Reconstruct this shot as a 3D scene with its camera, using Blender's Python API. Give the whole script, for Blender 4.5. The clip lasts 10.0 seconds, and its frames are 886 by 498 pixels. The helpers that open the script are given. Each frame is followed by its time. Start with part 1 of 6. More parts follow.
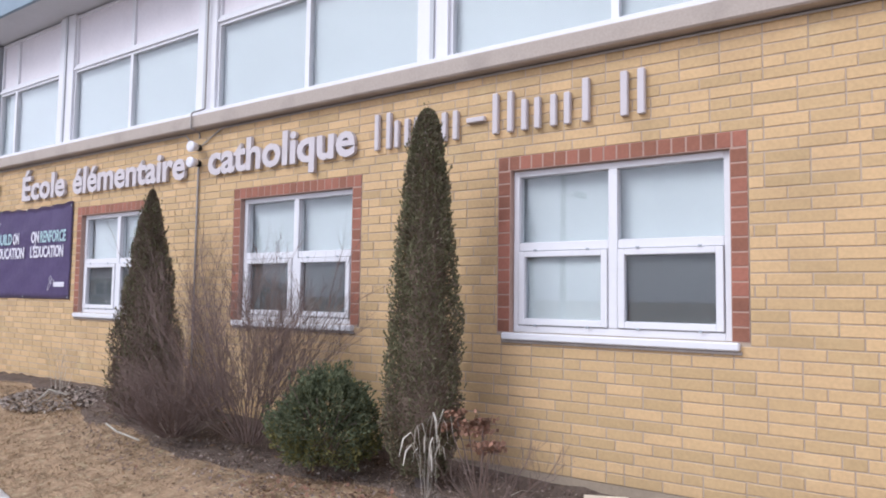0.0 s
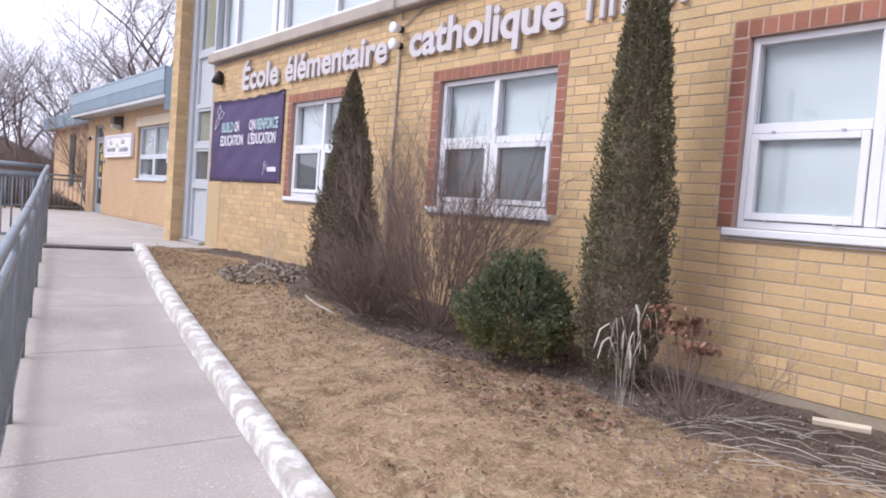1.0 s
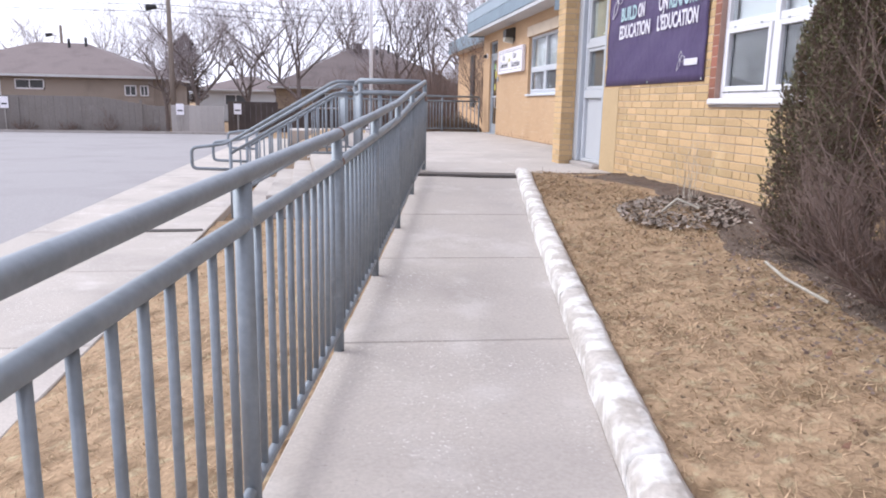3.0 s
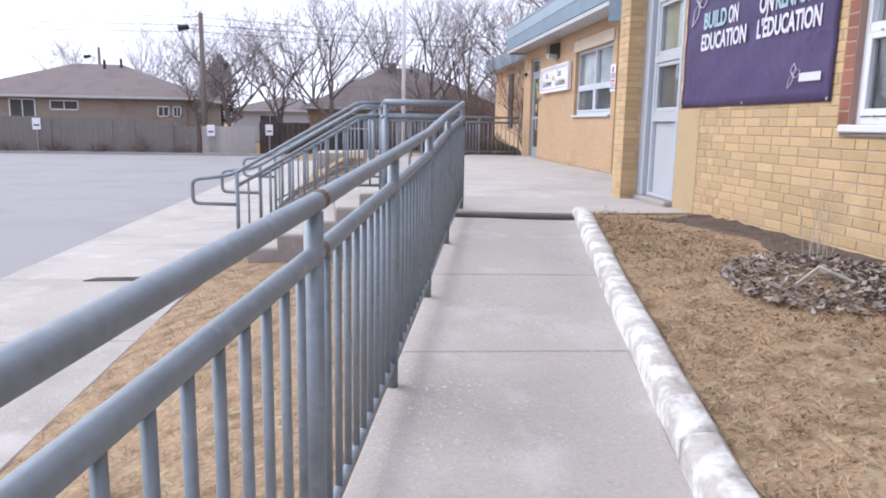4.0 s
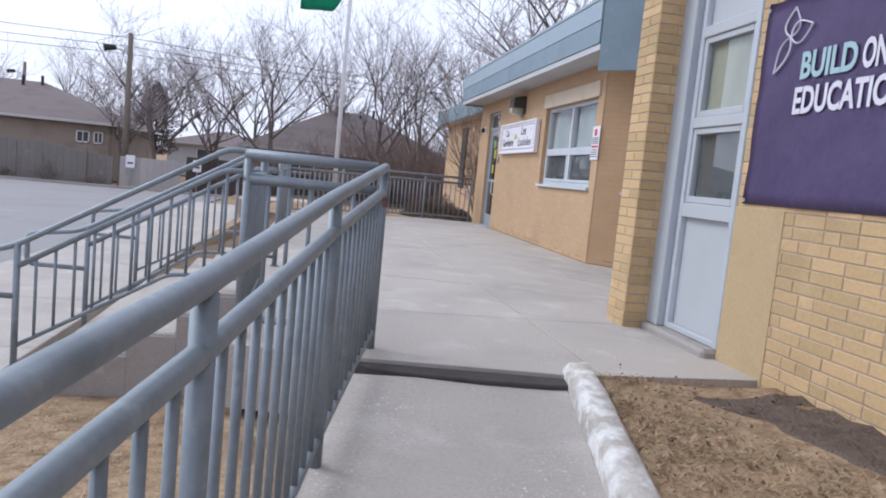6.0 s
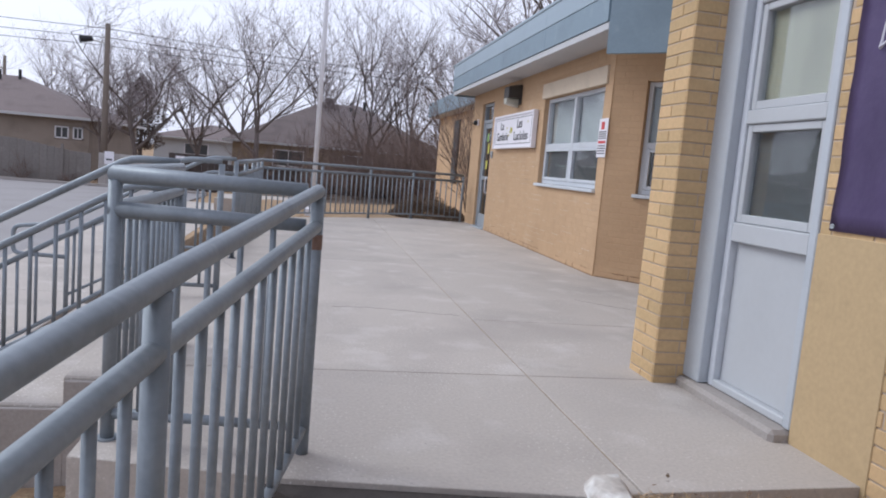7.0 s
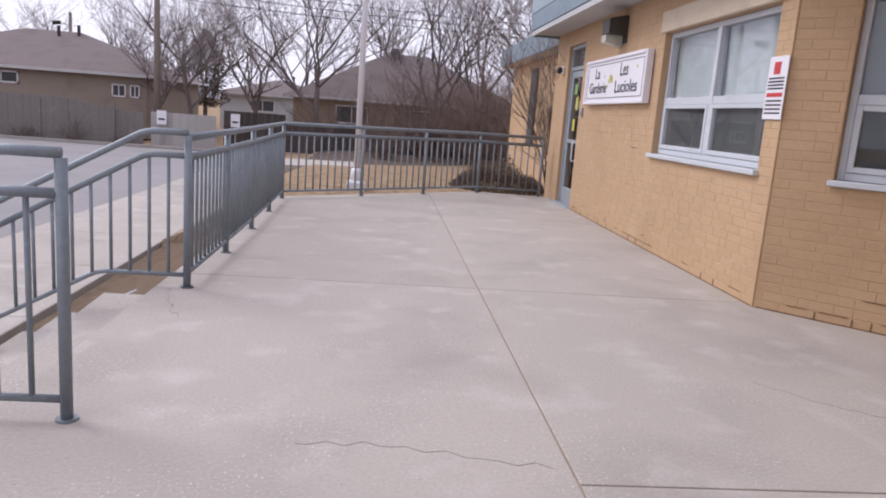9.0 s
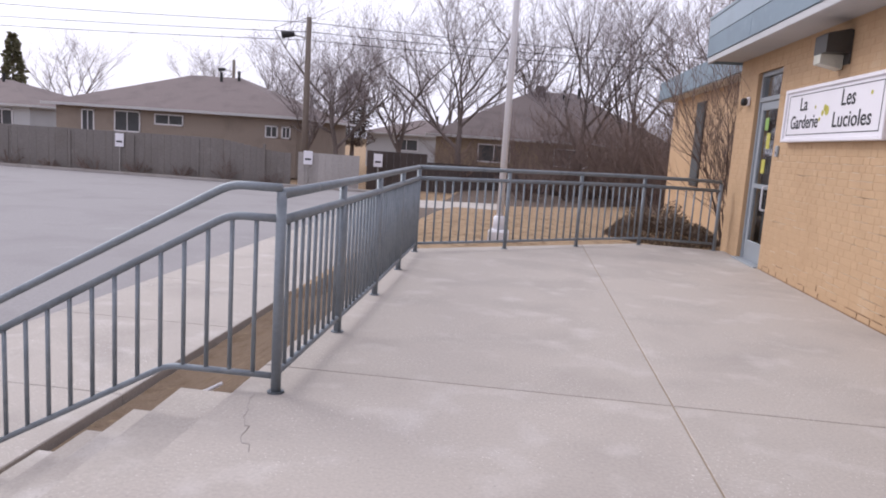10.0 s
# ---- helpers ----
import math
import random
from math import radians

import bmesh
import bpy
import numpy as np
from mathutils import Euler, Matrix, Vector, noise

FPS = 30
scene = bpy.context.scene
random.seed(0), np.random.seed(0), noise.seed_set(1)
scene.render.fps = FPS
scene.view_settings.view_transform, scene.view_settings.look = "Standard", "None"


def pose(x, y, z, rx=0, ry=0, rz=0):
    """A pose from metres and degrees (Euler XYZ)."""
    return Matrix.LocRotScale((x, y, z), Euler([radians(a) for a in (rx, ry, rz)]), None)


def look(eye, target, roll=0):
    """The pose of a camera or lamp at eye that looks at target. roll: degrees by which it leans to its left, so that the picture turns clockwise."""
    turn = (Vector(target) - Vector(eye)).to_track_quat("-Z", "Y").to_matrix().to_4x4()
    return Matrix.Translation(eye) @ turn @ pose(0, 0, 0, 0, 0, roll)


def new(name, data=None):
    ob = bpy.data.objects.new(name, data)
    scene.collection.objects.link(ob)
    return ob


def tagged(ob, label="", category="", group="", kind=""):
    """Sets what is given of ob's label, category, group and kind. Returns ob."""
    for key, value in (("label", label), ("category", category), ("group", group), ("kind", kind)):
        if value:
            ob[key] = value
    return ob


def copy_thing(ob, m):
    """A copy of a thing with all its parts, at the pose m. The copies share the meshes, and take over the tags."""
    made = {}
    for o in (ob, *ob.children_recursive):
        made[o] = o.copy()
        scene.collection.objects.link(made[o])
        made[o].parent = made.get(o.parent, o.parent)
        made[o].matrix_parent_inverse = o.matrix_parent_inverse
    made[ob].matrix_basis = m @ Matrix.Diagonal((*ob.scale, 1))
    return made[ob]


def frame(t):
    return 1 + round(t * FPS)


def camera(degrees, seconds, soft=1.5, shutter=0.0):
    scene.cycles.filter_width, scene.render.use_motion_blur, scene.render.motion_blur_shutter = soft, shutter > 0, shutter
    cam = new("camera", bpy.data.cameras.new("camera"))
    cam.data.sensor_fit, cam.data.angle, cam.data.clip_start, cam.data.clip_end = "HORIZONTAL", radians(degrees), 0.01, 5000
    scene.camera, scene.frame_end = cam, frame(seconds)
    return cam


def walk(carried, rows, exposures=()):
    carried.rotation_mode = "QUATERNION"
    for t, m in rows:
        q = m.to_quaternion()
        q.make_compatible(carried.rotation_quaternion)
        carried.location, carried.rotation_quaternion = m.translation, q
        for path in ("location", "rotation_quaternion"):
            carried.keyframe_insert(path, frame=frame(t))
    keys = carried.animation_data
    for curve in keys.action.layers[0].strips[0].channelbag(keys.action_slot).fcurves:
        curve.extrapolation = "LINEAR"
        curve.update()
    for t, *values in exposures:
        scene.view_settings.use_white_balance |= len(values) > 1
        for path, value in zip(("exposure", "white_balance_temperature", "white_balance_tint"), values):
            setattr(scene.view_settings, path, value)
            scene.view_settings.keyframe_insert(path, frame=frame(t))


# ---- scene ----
cam = camera(63.5, 10.0, soft=1.9)
PATH = [
    (0, (-0.839, -1.851, 1.09), (0.787, -0.695, 1.225), 0.8),
    (0.5, (-0.762, -1.786, 0.984), (0.713, -0.437, 1.052), 2.2),
    (1, (-0.545, -1.557, 0.823), (0.725, -0.016, 0.715), 4.3),
    (1.5, (-0.261, -1.127, 0.755), (0.723, 0.586, 0.446), 2.2),
    (2, (0.063, -0.668, 0.756), (0.791, 1.175, 0.487), 5.9),
    (2.5, (0.231, 0.128, 0.721), (0.673, 2.04, 0.336), 4.0),
    (3, (0.324, 0.716, 0.745), (0.63, 2.653, 0.352), 1.1),
    (3.2, (0.337, 0.945, 0.789), (0.613, 2.897, 0.45), 0.3),
    (4.3, (0.574, 2.617, 0.823), (0.779, 4.576, 0.473), 1.2),
    (4.5, (0.638, 2.86, 0.889), (0.96, 4.802, 0.532), 3.6),
    (5, (0.713, 3.596, 0.915), (1.097, 5.537, 0.626), 4.2),
    (5.5, (0.877, 4.335, 0.937), (1.253, 6.282, 0.678), 0.3),
    (6, (1.031, 5.172, 0.986), (1.395, 7.129, 0.787), 5.6),
    (6.2, (1.096, 5.35, 1.052), (1.475, 7.303, 0.853), 5.2),
    (7.3, (1.448, 6.892, 1.137), (1.816, 8.841, 0.875), 4.7),
    (7.5, (1.5, 7.188, 1.154), (1.863, 9.13, 0.845), 2.6),
    (8, (1.696, 7.899, 1.248), (2.086, 9.831, 0.907), 3.4),
    (8.5, (1.719, 8.674, 1.234), (2.038, 10.623, 0.914), 5.9),
    (9, (1.876, 9.33, 1.272), (2.057, 11.287, 0.905), 4.3),
    (9.5, (1.813, 10.148, 1.274), (1.721, 12.121, 0.959), 6.0),
    (10, (1.768, 10.795, 1.303), (1.558, 12.762, 1.01), 3.8),
]
EXPOSURES = [(0, 0.6, 6050, 10), (1, 0.74, 6150, 12), (2, 0.86, 6250, 11), (3, 0.86, 6200, 10), (4.5, 0.69, 5950, 8), (5, 0.61, 5950, 7), (5.5, 0.5, 5950, 6), (6, 0.32, 5900, 6), (7.5, 0.18, 6150, 9), (8.5, 0.25, 6330, 14), (10, 0.32, 6400, 13)]
walk(cam, [(t, look(eye, target, roll)) for t, eye, target, roll in PATH], EXPOSURES)

# ---- light ----
world = bpy.data.worlds.new("overcast_sky")
scene.world = world
world.use_nodes = True
wn, wl = world.node_tree.nodes, world.node_tree.links
wn.clear()
sky = wn.new("ShaderNodeTexSky")
sky.sky_type = "NISHITA"
sky.sun_disc = False
sky.sun_elevation, sky.sun_rotation = radians(41), radians(300)
sky.dust_density, sky.air_density, sky.ozone_density = 4.0, 1.0, 2.0
cloud = wn.new("ShaderNodeHueSaturation")
cloud.inputs["Saturation"].default_value = 0.25
mixed = wn.new("ShaderNodeMix")
mixed.data_type = "RGBA"
mixed.inputs[0].default_value = 0.7
mixed.inputs[7].default_value = (10.3, 10.2, 12.0, 1)
back = wn.new("ShaderNodeBackground")
back.inputs["Strength"].default_value = 0.1
wout = wn.new("ShaderNodeOutputWorld")
wl.new(sky.outputs[0], cloud.inputs["Color"])
wl.new(cloud.outputs[0], mixed.inputs[6])
wl.new(mixed.outputs[2], back.inputs["Color"])
wl.new(back.outputs[0], wout.inputs["Surface"])
sun = new("sun", bpy.data.lights.new("sun", "SUN"))
sun.data.energy, sun.data.angle, sun.data.color = 1.1, radians(25), (1.0, 0.98, 0.96)
sun.matrix_world = look((-14, 8, 14), (0, 0, 0))


# ---- materials ----
def mat(name, colour, rough=0.7, metal=0.0, vary=0.15, scale=4.0, fine=60.0, bump=0.2, dark=None, light=None, island=0.0,
        rnd=0.0, stretch=(1, 1, 1), spec=0.4, depth=0.004, patch=(0.45, 0.62), edge=0.25, speck=0.0):
    """A surface with stains at one scale, grain at a finer one, relief, and variation from piece to piece."""
    m = bpy.data.materials.new(name)
    m.use_nodes = True
    n, l = m.node_tree.nodes, m.node_tree.links
    b = n["Principled BSDF"]
    b.inputs["Roughness"].default_value, b.inputs["Metallic"].default_value = rough, metal
    b.inputs["Specular IOR Level"].default_value = spec
    tc, mp = n.new("ShaderNodeTexCoord"), n.new("ShaderNodeMapping")
    geo = n.new("ShaderNodeNewGeometry")
    mp.inputs["Scale"].default_value = stretch
    l.new(geo.outputs["Position"], mp.inputs["Vector"])

    def noise_tex(s, detail, dist=0.0):
        t = n.new("ShaderNodeTexNoise")
        t.inputs["Scale"].default_value, t.inputs["Detail"].default_value = s, detail
        t.inputs["Distortion"].default_value = dist
        l.new(mp.outputs[0], t.inputs["Vector"])
        return t

    def mix(a, bcol, fac, mode="MIX"):
        x = n.new("ShaderNodeMix")
        x.data_type, x.blend_type = "RGBA", mode
        for s, v in ((x.inputs[0], fac), (x.inputs[6], a), (x.inputs[7], bcol)):
            if hasattr(v, "links"):
                l.new(v, s)
            else:
                s.default_value = v if not isinstance(v, tuple) or len(v) == 4 else (*v, 1)
        return x.outputs[2]

    def ramp(src, lo, hi):
        r = n.new("ShaderNodeMapRange")
        r.inputs["From Min"].default_value, r.inputs["From Max"].default_value = lo, hi
        l.new(src, r.inputs["Value"])
        return r.outputs[0]

    big, small = noise_tex(scale, 6, 0.3), noise_tex(fine, 5)
    dk = dark or tuple(c * (1 - 2 * vary) for c in colour)
    lt = light or tuple(min(1, c * (1 + 1.2 * vary)) for c in colour)
    col = mix(colour, dk, ramp(big.outputs["Fac"], patch[0] + 0.05, patch[0] + 0.35))
    col = mix(col, lt, ramp(noise_tex(scale * 2.3, 4 if edge > 0.1 else 9).outputs["Fac"], patch[1], patch[1] + edge))
    if speck:
        chips = n.new("ShaderNodeMath")
        chips.operation = "MULTIPLY"
        l.new(ramp(noise_tex(75, 3).outputs["Fac"], 0.62, 0.70), chips.inputs[0])
        l.new(ramp(noise_tex(1.7, 3).outputs["Fac"], 0.42, 0.85 - 0.3 * speck), chips.inputs[1])
        col = mix(col, (0.68, 0.66, 0.63), chips.outputs[0])
        col = mix(col, dk, ramp(noise_tex(46, 2).outputs["Fac"], 0.68, 0.74))
    g = n.new("ShaderNodeMath")
    g.operation = "MULTIPLY_ADD"
    l.new(small.outputs["Fac"], g.inputs[0])
    g.inputs[1].default_value, g.inputs[2].default_value = vary * 2.4, 1 - vary * 1.2
    hsv = n.new("ShaderNodeHueSaturation")
    l.new(col, hsv.inputs["Color"])
    val = g.outputs[0]
    for amount, src in ((rnd, ("ShaderNodeObjectInfo", "Random")), (island, ("ShaderNodeNewGeometry", "Random Per Island"))):
        if amount:
            o = n.new(src[0])
            w = n.new("ShaderNodeMath")
            w.operation = "MULTIPLY_ADD"
            l.new(o.outputs[src[1]], w.inputs[0])
            w.inputs[1].default_value, w.inputs[2].default_value = amount, 1 - amount / 2
            p = n.new("ShaderNodeMath")
            p.operation = "MULTIPLY"
            l.new(val, p.inputs[0])
            l.new(w.outputs[0], p.inputs[1])
            val = p.outputs[0]
            h = n.new("ShaderNodeMath")
            h.operation = "MULTIPLY_ADD"
            l.new(o.outputs[src[1]], h.inputs[0])
            h.inputs[1].default_value, h.inputs[2].default_value = -amount * 0.02, 0.5 + amount * 0.01
            l.new(h.outputs[0], hsv.inputs["Hue"])
    l.new(val, hsv.inputs["Value"])
    l.new(hsv.outputs[0], b.inputs["Base Color"])
    if bump:
        bp = n.new("ShaderNodeBump")
        bp.inputs["Strength"].default_value, bp.inputs["Distance"].default_value = bump, depth
        l.new(small.outputs["Fac"], bp.inputs["Height"])
        l.new(bp.outputs[0], b.inputs["Normal"])
    return m


def glass_mat(name, tint, rough=0.02):
    m = bpy.data.materials.new(name)
    m.use_nodes = True
    b = m.node_tree.nodes["Principled BSDF"]
    b.inputs["Base Color"].default_value = (*tint, 1)
    b.inputs["Roughness"].default_value = rough
    b.inputs["Transmission Weight"].default_value = 1.0
    b.inputs["IOR"].default_value = 1.45
    return m


M_BRICK = mat("yellow_brick", (0.525, 0.365, 0.192), 0.85, vary=0.14, scale=1.1, fine=45, bump=0.35, island=0.26, dark=(0.40, 0.275, 0.15), light=(0.62, 0.47, 0.26))
M_BRICK1 = mat("yellow_brick_face", (0.525, 0.365, 0.192), 0.85, vary=0.14, scale=1.1, fine=45, bump=0.35, rnd=0.26, dark=(0.40, 0.275, 0.15), light=(0.62, 0.47, 0.26))
M_PARGE = mat("tan_render", (0.47, 0.345, 0.195), 0.85, vary=0.1, scale=2.5, fine=40, bump=0.2)
M_SOILC = mat("soil_clods", (0.17, 0.12, 0.085), 1.0, vary=0.3, scale=8, fine=40, bump=0.1, island=0.8, spec=0.1)
M_IVY = mat("winter_ivy_mass", (0.13, 0.105, 0.095), 0.9, vary=0.25, scale=2, fine=20, bump=0.0, island=0.5, spec=0.08)
M_FOUND = mat("stained_foundation", (0.34, 0.275, 0.205), 0.95, vary=0.16, scale=3, fine=50, bump=0.3)
# mortar toned down so its colour carries some shadow of the bed joints
M_MORTAR = mat("mortar", (0.43, 0.345, 0.265), 0.95, vary=0.12, scale=3, fine=90, bump=0.3)
M_RED = mat("red_brick", (0.285, 0.118, 0.078), 0.85, vary=0.15, scale=3, fine=50, bump=0.35, rnd=0.35)
M_REDMORTAR = mat("pink_mortar", (0.40, 0.27, 0.22), 0.95, vary=0.12, fine=90)
M_PBRICK = mat("painted_brick", (0.505, 0.34, 0.20), 0.7, vary=0.08, scale=1.1, fine=35, bump=0.3, island=0.05, dark=(0.44, 0.29, 0.165), light=(0.56, 0.41, 0.27))
M_PMORTAR = mat("painted_mortar", (0.49, 0.33, 0.195), 0.8, vary=0.08, fine=60)
M_CONC = mat("concrete", (0.43, 0.388, 0.35), 0.9, vary=0.16, scale=1.1, fine=60, bump=0.35, dark=(0.345, 0.31, 0.283), light=(0.525, 0.49, 0.46), rnd=0.1, patch=(0.42, 0.55), speck=0.8)
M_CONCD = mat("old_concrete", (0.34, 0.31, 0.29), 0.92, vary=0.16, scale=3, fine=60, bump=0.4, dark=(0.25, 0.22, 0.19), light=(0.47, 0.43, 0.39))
M_KERB = mat("flaking_white_kerb_paint", (0.50, 0.46, 0.42), 0.9, vary=0.24, scale=3.4, fine=34, bump=0.9, dark=(0.36, 0.32, 0.28), light=(0.72, 0.70, 0.67), patch=(0.44, 0.44), depth=0.010, edge=0.16)
M_LEDGE = mat("ledge_concrete", (0.40, 0.345, 0.30), 0.9, vary=0.12, scale=2.5, fine=60, bump=0.3)
M_ASPH = mat("asphalt", (0.29, 0.275, 0.275), 0.95, vary=0.17, scale=0.5, fine=32, bump=0.4, dark=(0.24, 0.225, 0.225), light=(0.35, 0.335, 0.335))
M_TAR = mat("asphalt_filler", (0.07, 0.06, 0.055), 0.95, vary=0.2, scale=12, fine=120, bump=0.6)
M_GRASS = mat("dormant_lawn", (0.37, 0.26, 0.165), 1.0, vary=0.34, scale=6.0, fine=34, bump=1.0, dark=(0.17, 0.115, 0.07), light=(0.45, 0.395, 0.255), patch=(0.38, 0.56), depth=0.02, spec=0.1)
M_SOIL = mat("bare_soil", (0.165, 0.12, 0.085), 1.0, vary=0.28, scale=5, fine=40, bump=0.9, dark=(0.11, 0.075, 0.045), light=(0.33, 0.24, 0.14), depth=0.02, spec=0.1)
M_MULCH = mat("dark_mulch", (0.145, 0.112, 0.092), 1.0, vary=0.3, scale=7, fine=55, bump=1.0, dark=(0.075, 0.056, 0.045), light=(0.24, 0.175, 0.12), depth=0.02, spec=0.1)
M_RAIL = mat("galvanised_rail", (0.235, 0.265, 0.295), 0.5, metal=0.3, vary=0.14, scale=6, fine=50, bump=0.14, dark=(0.17, 0.195, 0.22), light=(0.35, 0.375, 0.40), rnd=0.1)
M_OPENJ = mat("brown_open_joint", (0.24, 0.145, 0.08), 0.95, vary=0.25, scale=6, fine=60, bump=0.2)
M_RUST = mat("rust", (0.20, 0.13, 0.105), 0.9, vary=0.3, scale=20, fine=120, bump=0.5)
M_WHITE = mat("white_vinyl", (0.69, 0.69, 0.715), 0.4, vary=0.03, scale=3, fine=40, bump=0.03)
M_PANEL = mat("pale_panel", (0.46, 0.475, 0.495), 0.5, vary=0.03, scale=2, fine=30, bump=0.03)
M_INFILL = mat("chalky_white_panel", (0.74, 0.71, 0.74), 0.7, vary=0.05, scale=2, fine=30, bump=0.05)
M_FRAMEG = mat("dulled_white_frame", (0.56, 0.585, 0.62), 0.45, vary=0.05, scale=3, fine=40, bump=0.03)
M_JAMB = mat("pale_grey_jamb", (0.46, 0.49, 0.525), 0.45, metal=0.1, vary=0.05, scale=3, fine=60, bump=0.05)
M_ALU = mat("aluminium_frame", (0.34, 0.37, 0.40), 0.45, metal=0.2, vary=0.05, scale=3, fine=60, bump=0.05)
M_BLIND = mat("roller_blind", (0.455, 0.49, 0.505), 0.8, vary=0.05, scale=1.2, fine=20, bump=0.0)
M_CURT = mat("dim_curtain", (0.30, 0.30, 0.24), 0.9, vary=0.15, scale=2.5, fine=15, bump=0.0, stretch=(1, 3, 0.3))
M_SCREEN = mat("insect_screen", (0.075, 0.08, 0.085), 0.8, vary=0.12, scale=2.0, fine=200, bump=0.1)
# near-black that stands in for the shade of unlit rooms behind glass
M_DARK = mat("room_shade_black", (0.03, 0.03, 0.032), 0.9, vary=0.2)
M_GLASS = glass_mat("window_glass", (0.92, 0.95, 0.96))
M_ROOFB = mat("blue_grey_metal_fascia", (0.20, 0.265, 0.315), 0.5, metal=0.15, vary=0.08, scale=2, fine=30, bump=0.05, light=(0.27, 0.33, 0.38))
M_ROOFL = mat("light_blue_coping", (0.30, 0.37, 0.425), 0.45, metal=0.15, vary=0.06, scale=2, fine=30, bump=0.05)
M_SOFF = mat("pale_soffit", (0.50, 0.50, 0.51), 0.6, vary=0.05, scale=2, fine=30, bump=0.05)
M_CREAM = mat("cream_lintel", (0.62, 0.52, 0.40), 0.8, vary=0.08, scale=3, fine=50, bump=0.15)
M_LETTER = mat("painted_letter", (0.53, 0.49, 0.50), 0.6, vary=0.04, scale=4, fine=60, bump=0.05)
M_PURPLE = mat("purple_vinyl_banner", (0.175, 0.13, 0.275), 0.36, vary=0.12, scale=1.4, fine=12, bump=0.25, depth=0.02)
M_INKW = mat("white_ink", (0.66, 0.64, 0.71), 0.6, vary=0.03)
M_INKT = mat("mint_ink", (0.36, 0.50, 0.54), 0.6, vary=0.03)
M_BLACK = mat("black_plastic", (0.02, 0.02, 0.022), 0.5, vary=0.1)
M_INKB = mat("black_ink", (0.03, 0.03, 0.035), 0.6, vary=0.05)
M_SIGN = mat("white_sign", (0.78, 0.76, 0.80), 0.45, vary=0.03, scale=2)
M_REDINK = mat("red_ink", (0.55, 0.05, 0.05), 0.6, vary=0.05)
M_YELLOW = mat("yellow_paper", (0.50, 0.46, 0.10), 0.8, vary=0.05)
M_GREENP = mat("green_paper", (0.26, 0.42, 0.12), 0.8, vary=0.05)
M_BRONZE = mat("dark_bronze", (0.06, 0.055, 0.05), 0.5, metal=0.3, vary=0.1)
M_LENS = mat("lamp_lens", (0.50, 0.49, 0.42), 0.3, vary=0.1, scale=8)
M_CONDUIT = mat("grey_conduit", (0.33, 0.31, 0.29), 0.5, metal=0.3, vary=0.1)
M_CEDAR = mat("cedar_foliage", (0.16, 0.155, 0.09), 0.85, vary=0.22, scale=5, fine=30, bump=0.0, island=0.5, dark=(0.13, 0.105, 0.075), light=(0.20, 0.19, 0.105), spec=0.08)
M_CEDARB = mat("winter_browned_foliage", (0.185, 0.14, 0.108), 0.85, vary=0.22, scale=5, fine=30, bump=0.0, island=0.3, dark=(0.155, 0.115, 0.09), light=(0.125, 0.12, 0.075), spec=0.08)
M_BUSH = mat("evergreen_leaves", (0.135, 0.155, 0.09), 0.85, vary=0.2, scale=6, fine=30, bump=0.0, island=0.6, dark=(0.085, 0.105, 0.065), light=(0.21, 0.20, 0.09), spec=0.08)
M_BUSHY = mat("yellowed_leaves", (0.20, 0.185, 0.07), 0.9, vary=0.2, scale=6, fine=30, bump=0.0, island=0.5, spec=0.08)
M_TWIG = mat("brown_twigs", (0.195, 0.145, 0.125), 0.9, vary=0.25, scale=6, fine=40, bump=0.1, island=0.5, spec=0.08)
M_BARK = mat("grey_bark", (0.15, 0.122, 0.112), 0.95, vary=0.25, scale=2, fine=18, bump=0.5, stretch=(1, 1, 0.3), depth=0.02)
# paler than the bark: distance haze is put into this colour
M_BARKF = mat("hazed_thin_branches", (0.33, 0.295, 0.30), 0.95, vary=0.2, scale=2, fine=18, bump=0.0, spec=0.08)
M_STRAW = mat("pale_straw", (0.47, 0.435, 0.37), 0.9, vary=0.2, scale=8, fine=40, bump=0.1, island=0.5)
M_DEADL = mat("dead_leaves", (0.30, 0.25, 0.21), 0.95, vary=0.3, scale=8, fine=40, bump=0.1, island=0.9)
M_REDL = mat("rusty_leaves", (0.21, 0.115, 0.075), 0.95, vary=0.3, scale=8, fine=40, bump=0.1, island=0.7)
M_BLADE = mat("dry_grass_blades", (0.44, 0.325, 0.205), 0.95, vary=0.25, scale=2.5, fine=30, bump=0.0, island=0.8, dark=(0.26, 0.18, 0.10), light=(0.44, 0.41, 0.21), spec=0.1)
M_HWALL = mat("house_brick", (0.28, 0.235, 0.20), 0.9, vary=0.12, scale=1.0, fine=20, bump=0.2)
M_HWALL2 = mat("yellow_house_brick", (0.30, 0.235, 0.165), 0.9, vary=0.12, scale=1.0, fine=20, bump=0.2)
# both shingle colours are lightened and greyed to include the distance haze
M_SHINGLE = mat("brown_shingles", (0.185, 0.15, 0.145), 0.95, vary=0.14, scale=0.8, fine=9, bump=0.4, depth=0.03)
M_SHINGLE2 = mat("red_brown_shingles", (0.165, 0.135, 0.13), 0.95, vary=0.14, scale=0.8, fine=9, bump=0.4, depth=0.03)
M_FENCE = mat("weathered_grey_boards", (0.195, 0.177, 0.165), 0.95, vary=0.22, scale=0.7, fine=12, bump=0.15, rnd=0.06, dark=(0.165, 0.145, 0.13), light=(0.27, 0.25, 0.235))
M_FENCEW = mat("pale_grey_boards", (0.40, 0.375, 0.36), 0.9, vary=0.12, scale=0.8, fine=12, bump=0.2, rnd=0.15)
M_FENCED = mat("dark_boards", (0.075, 0.06, 0.055), 0.95, vary=0.2, scale=0.8, fine=12, bump=0.3, rnd=0.2)
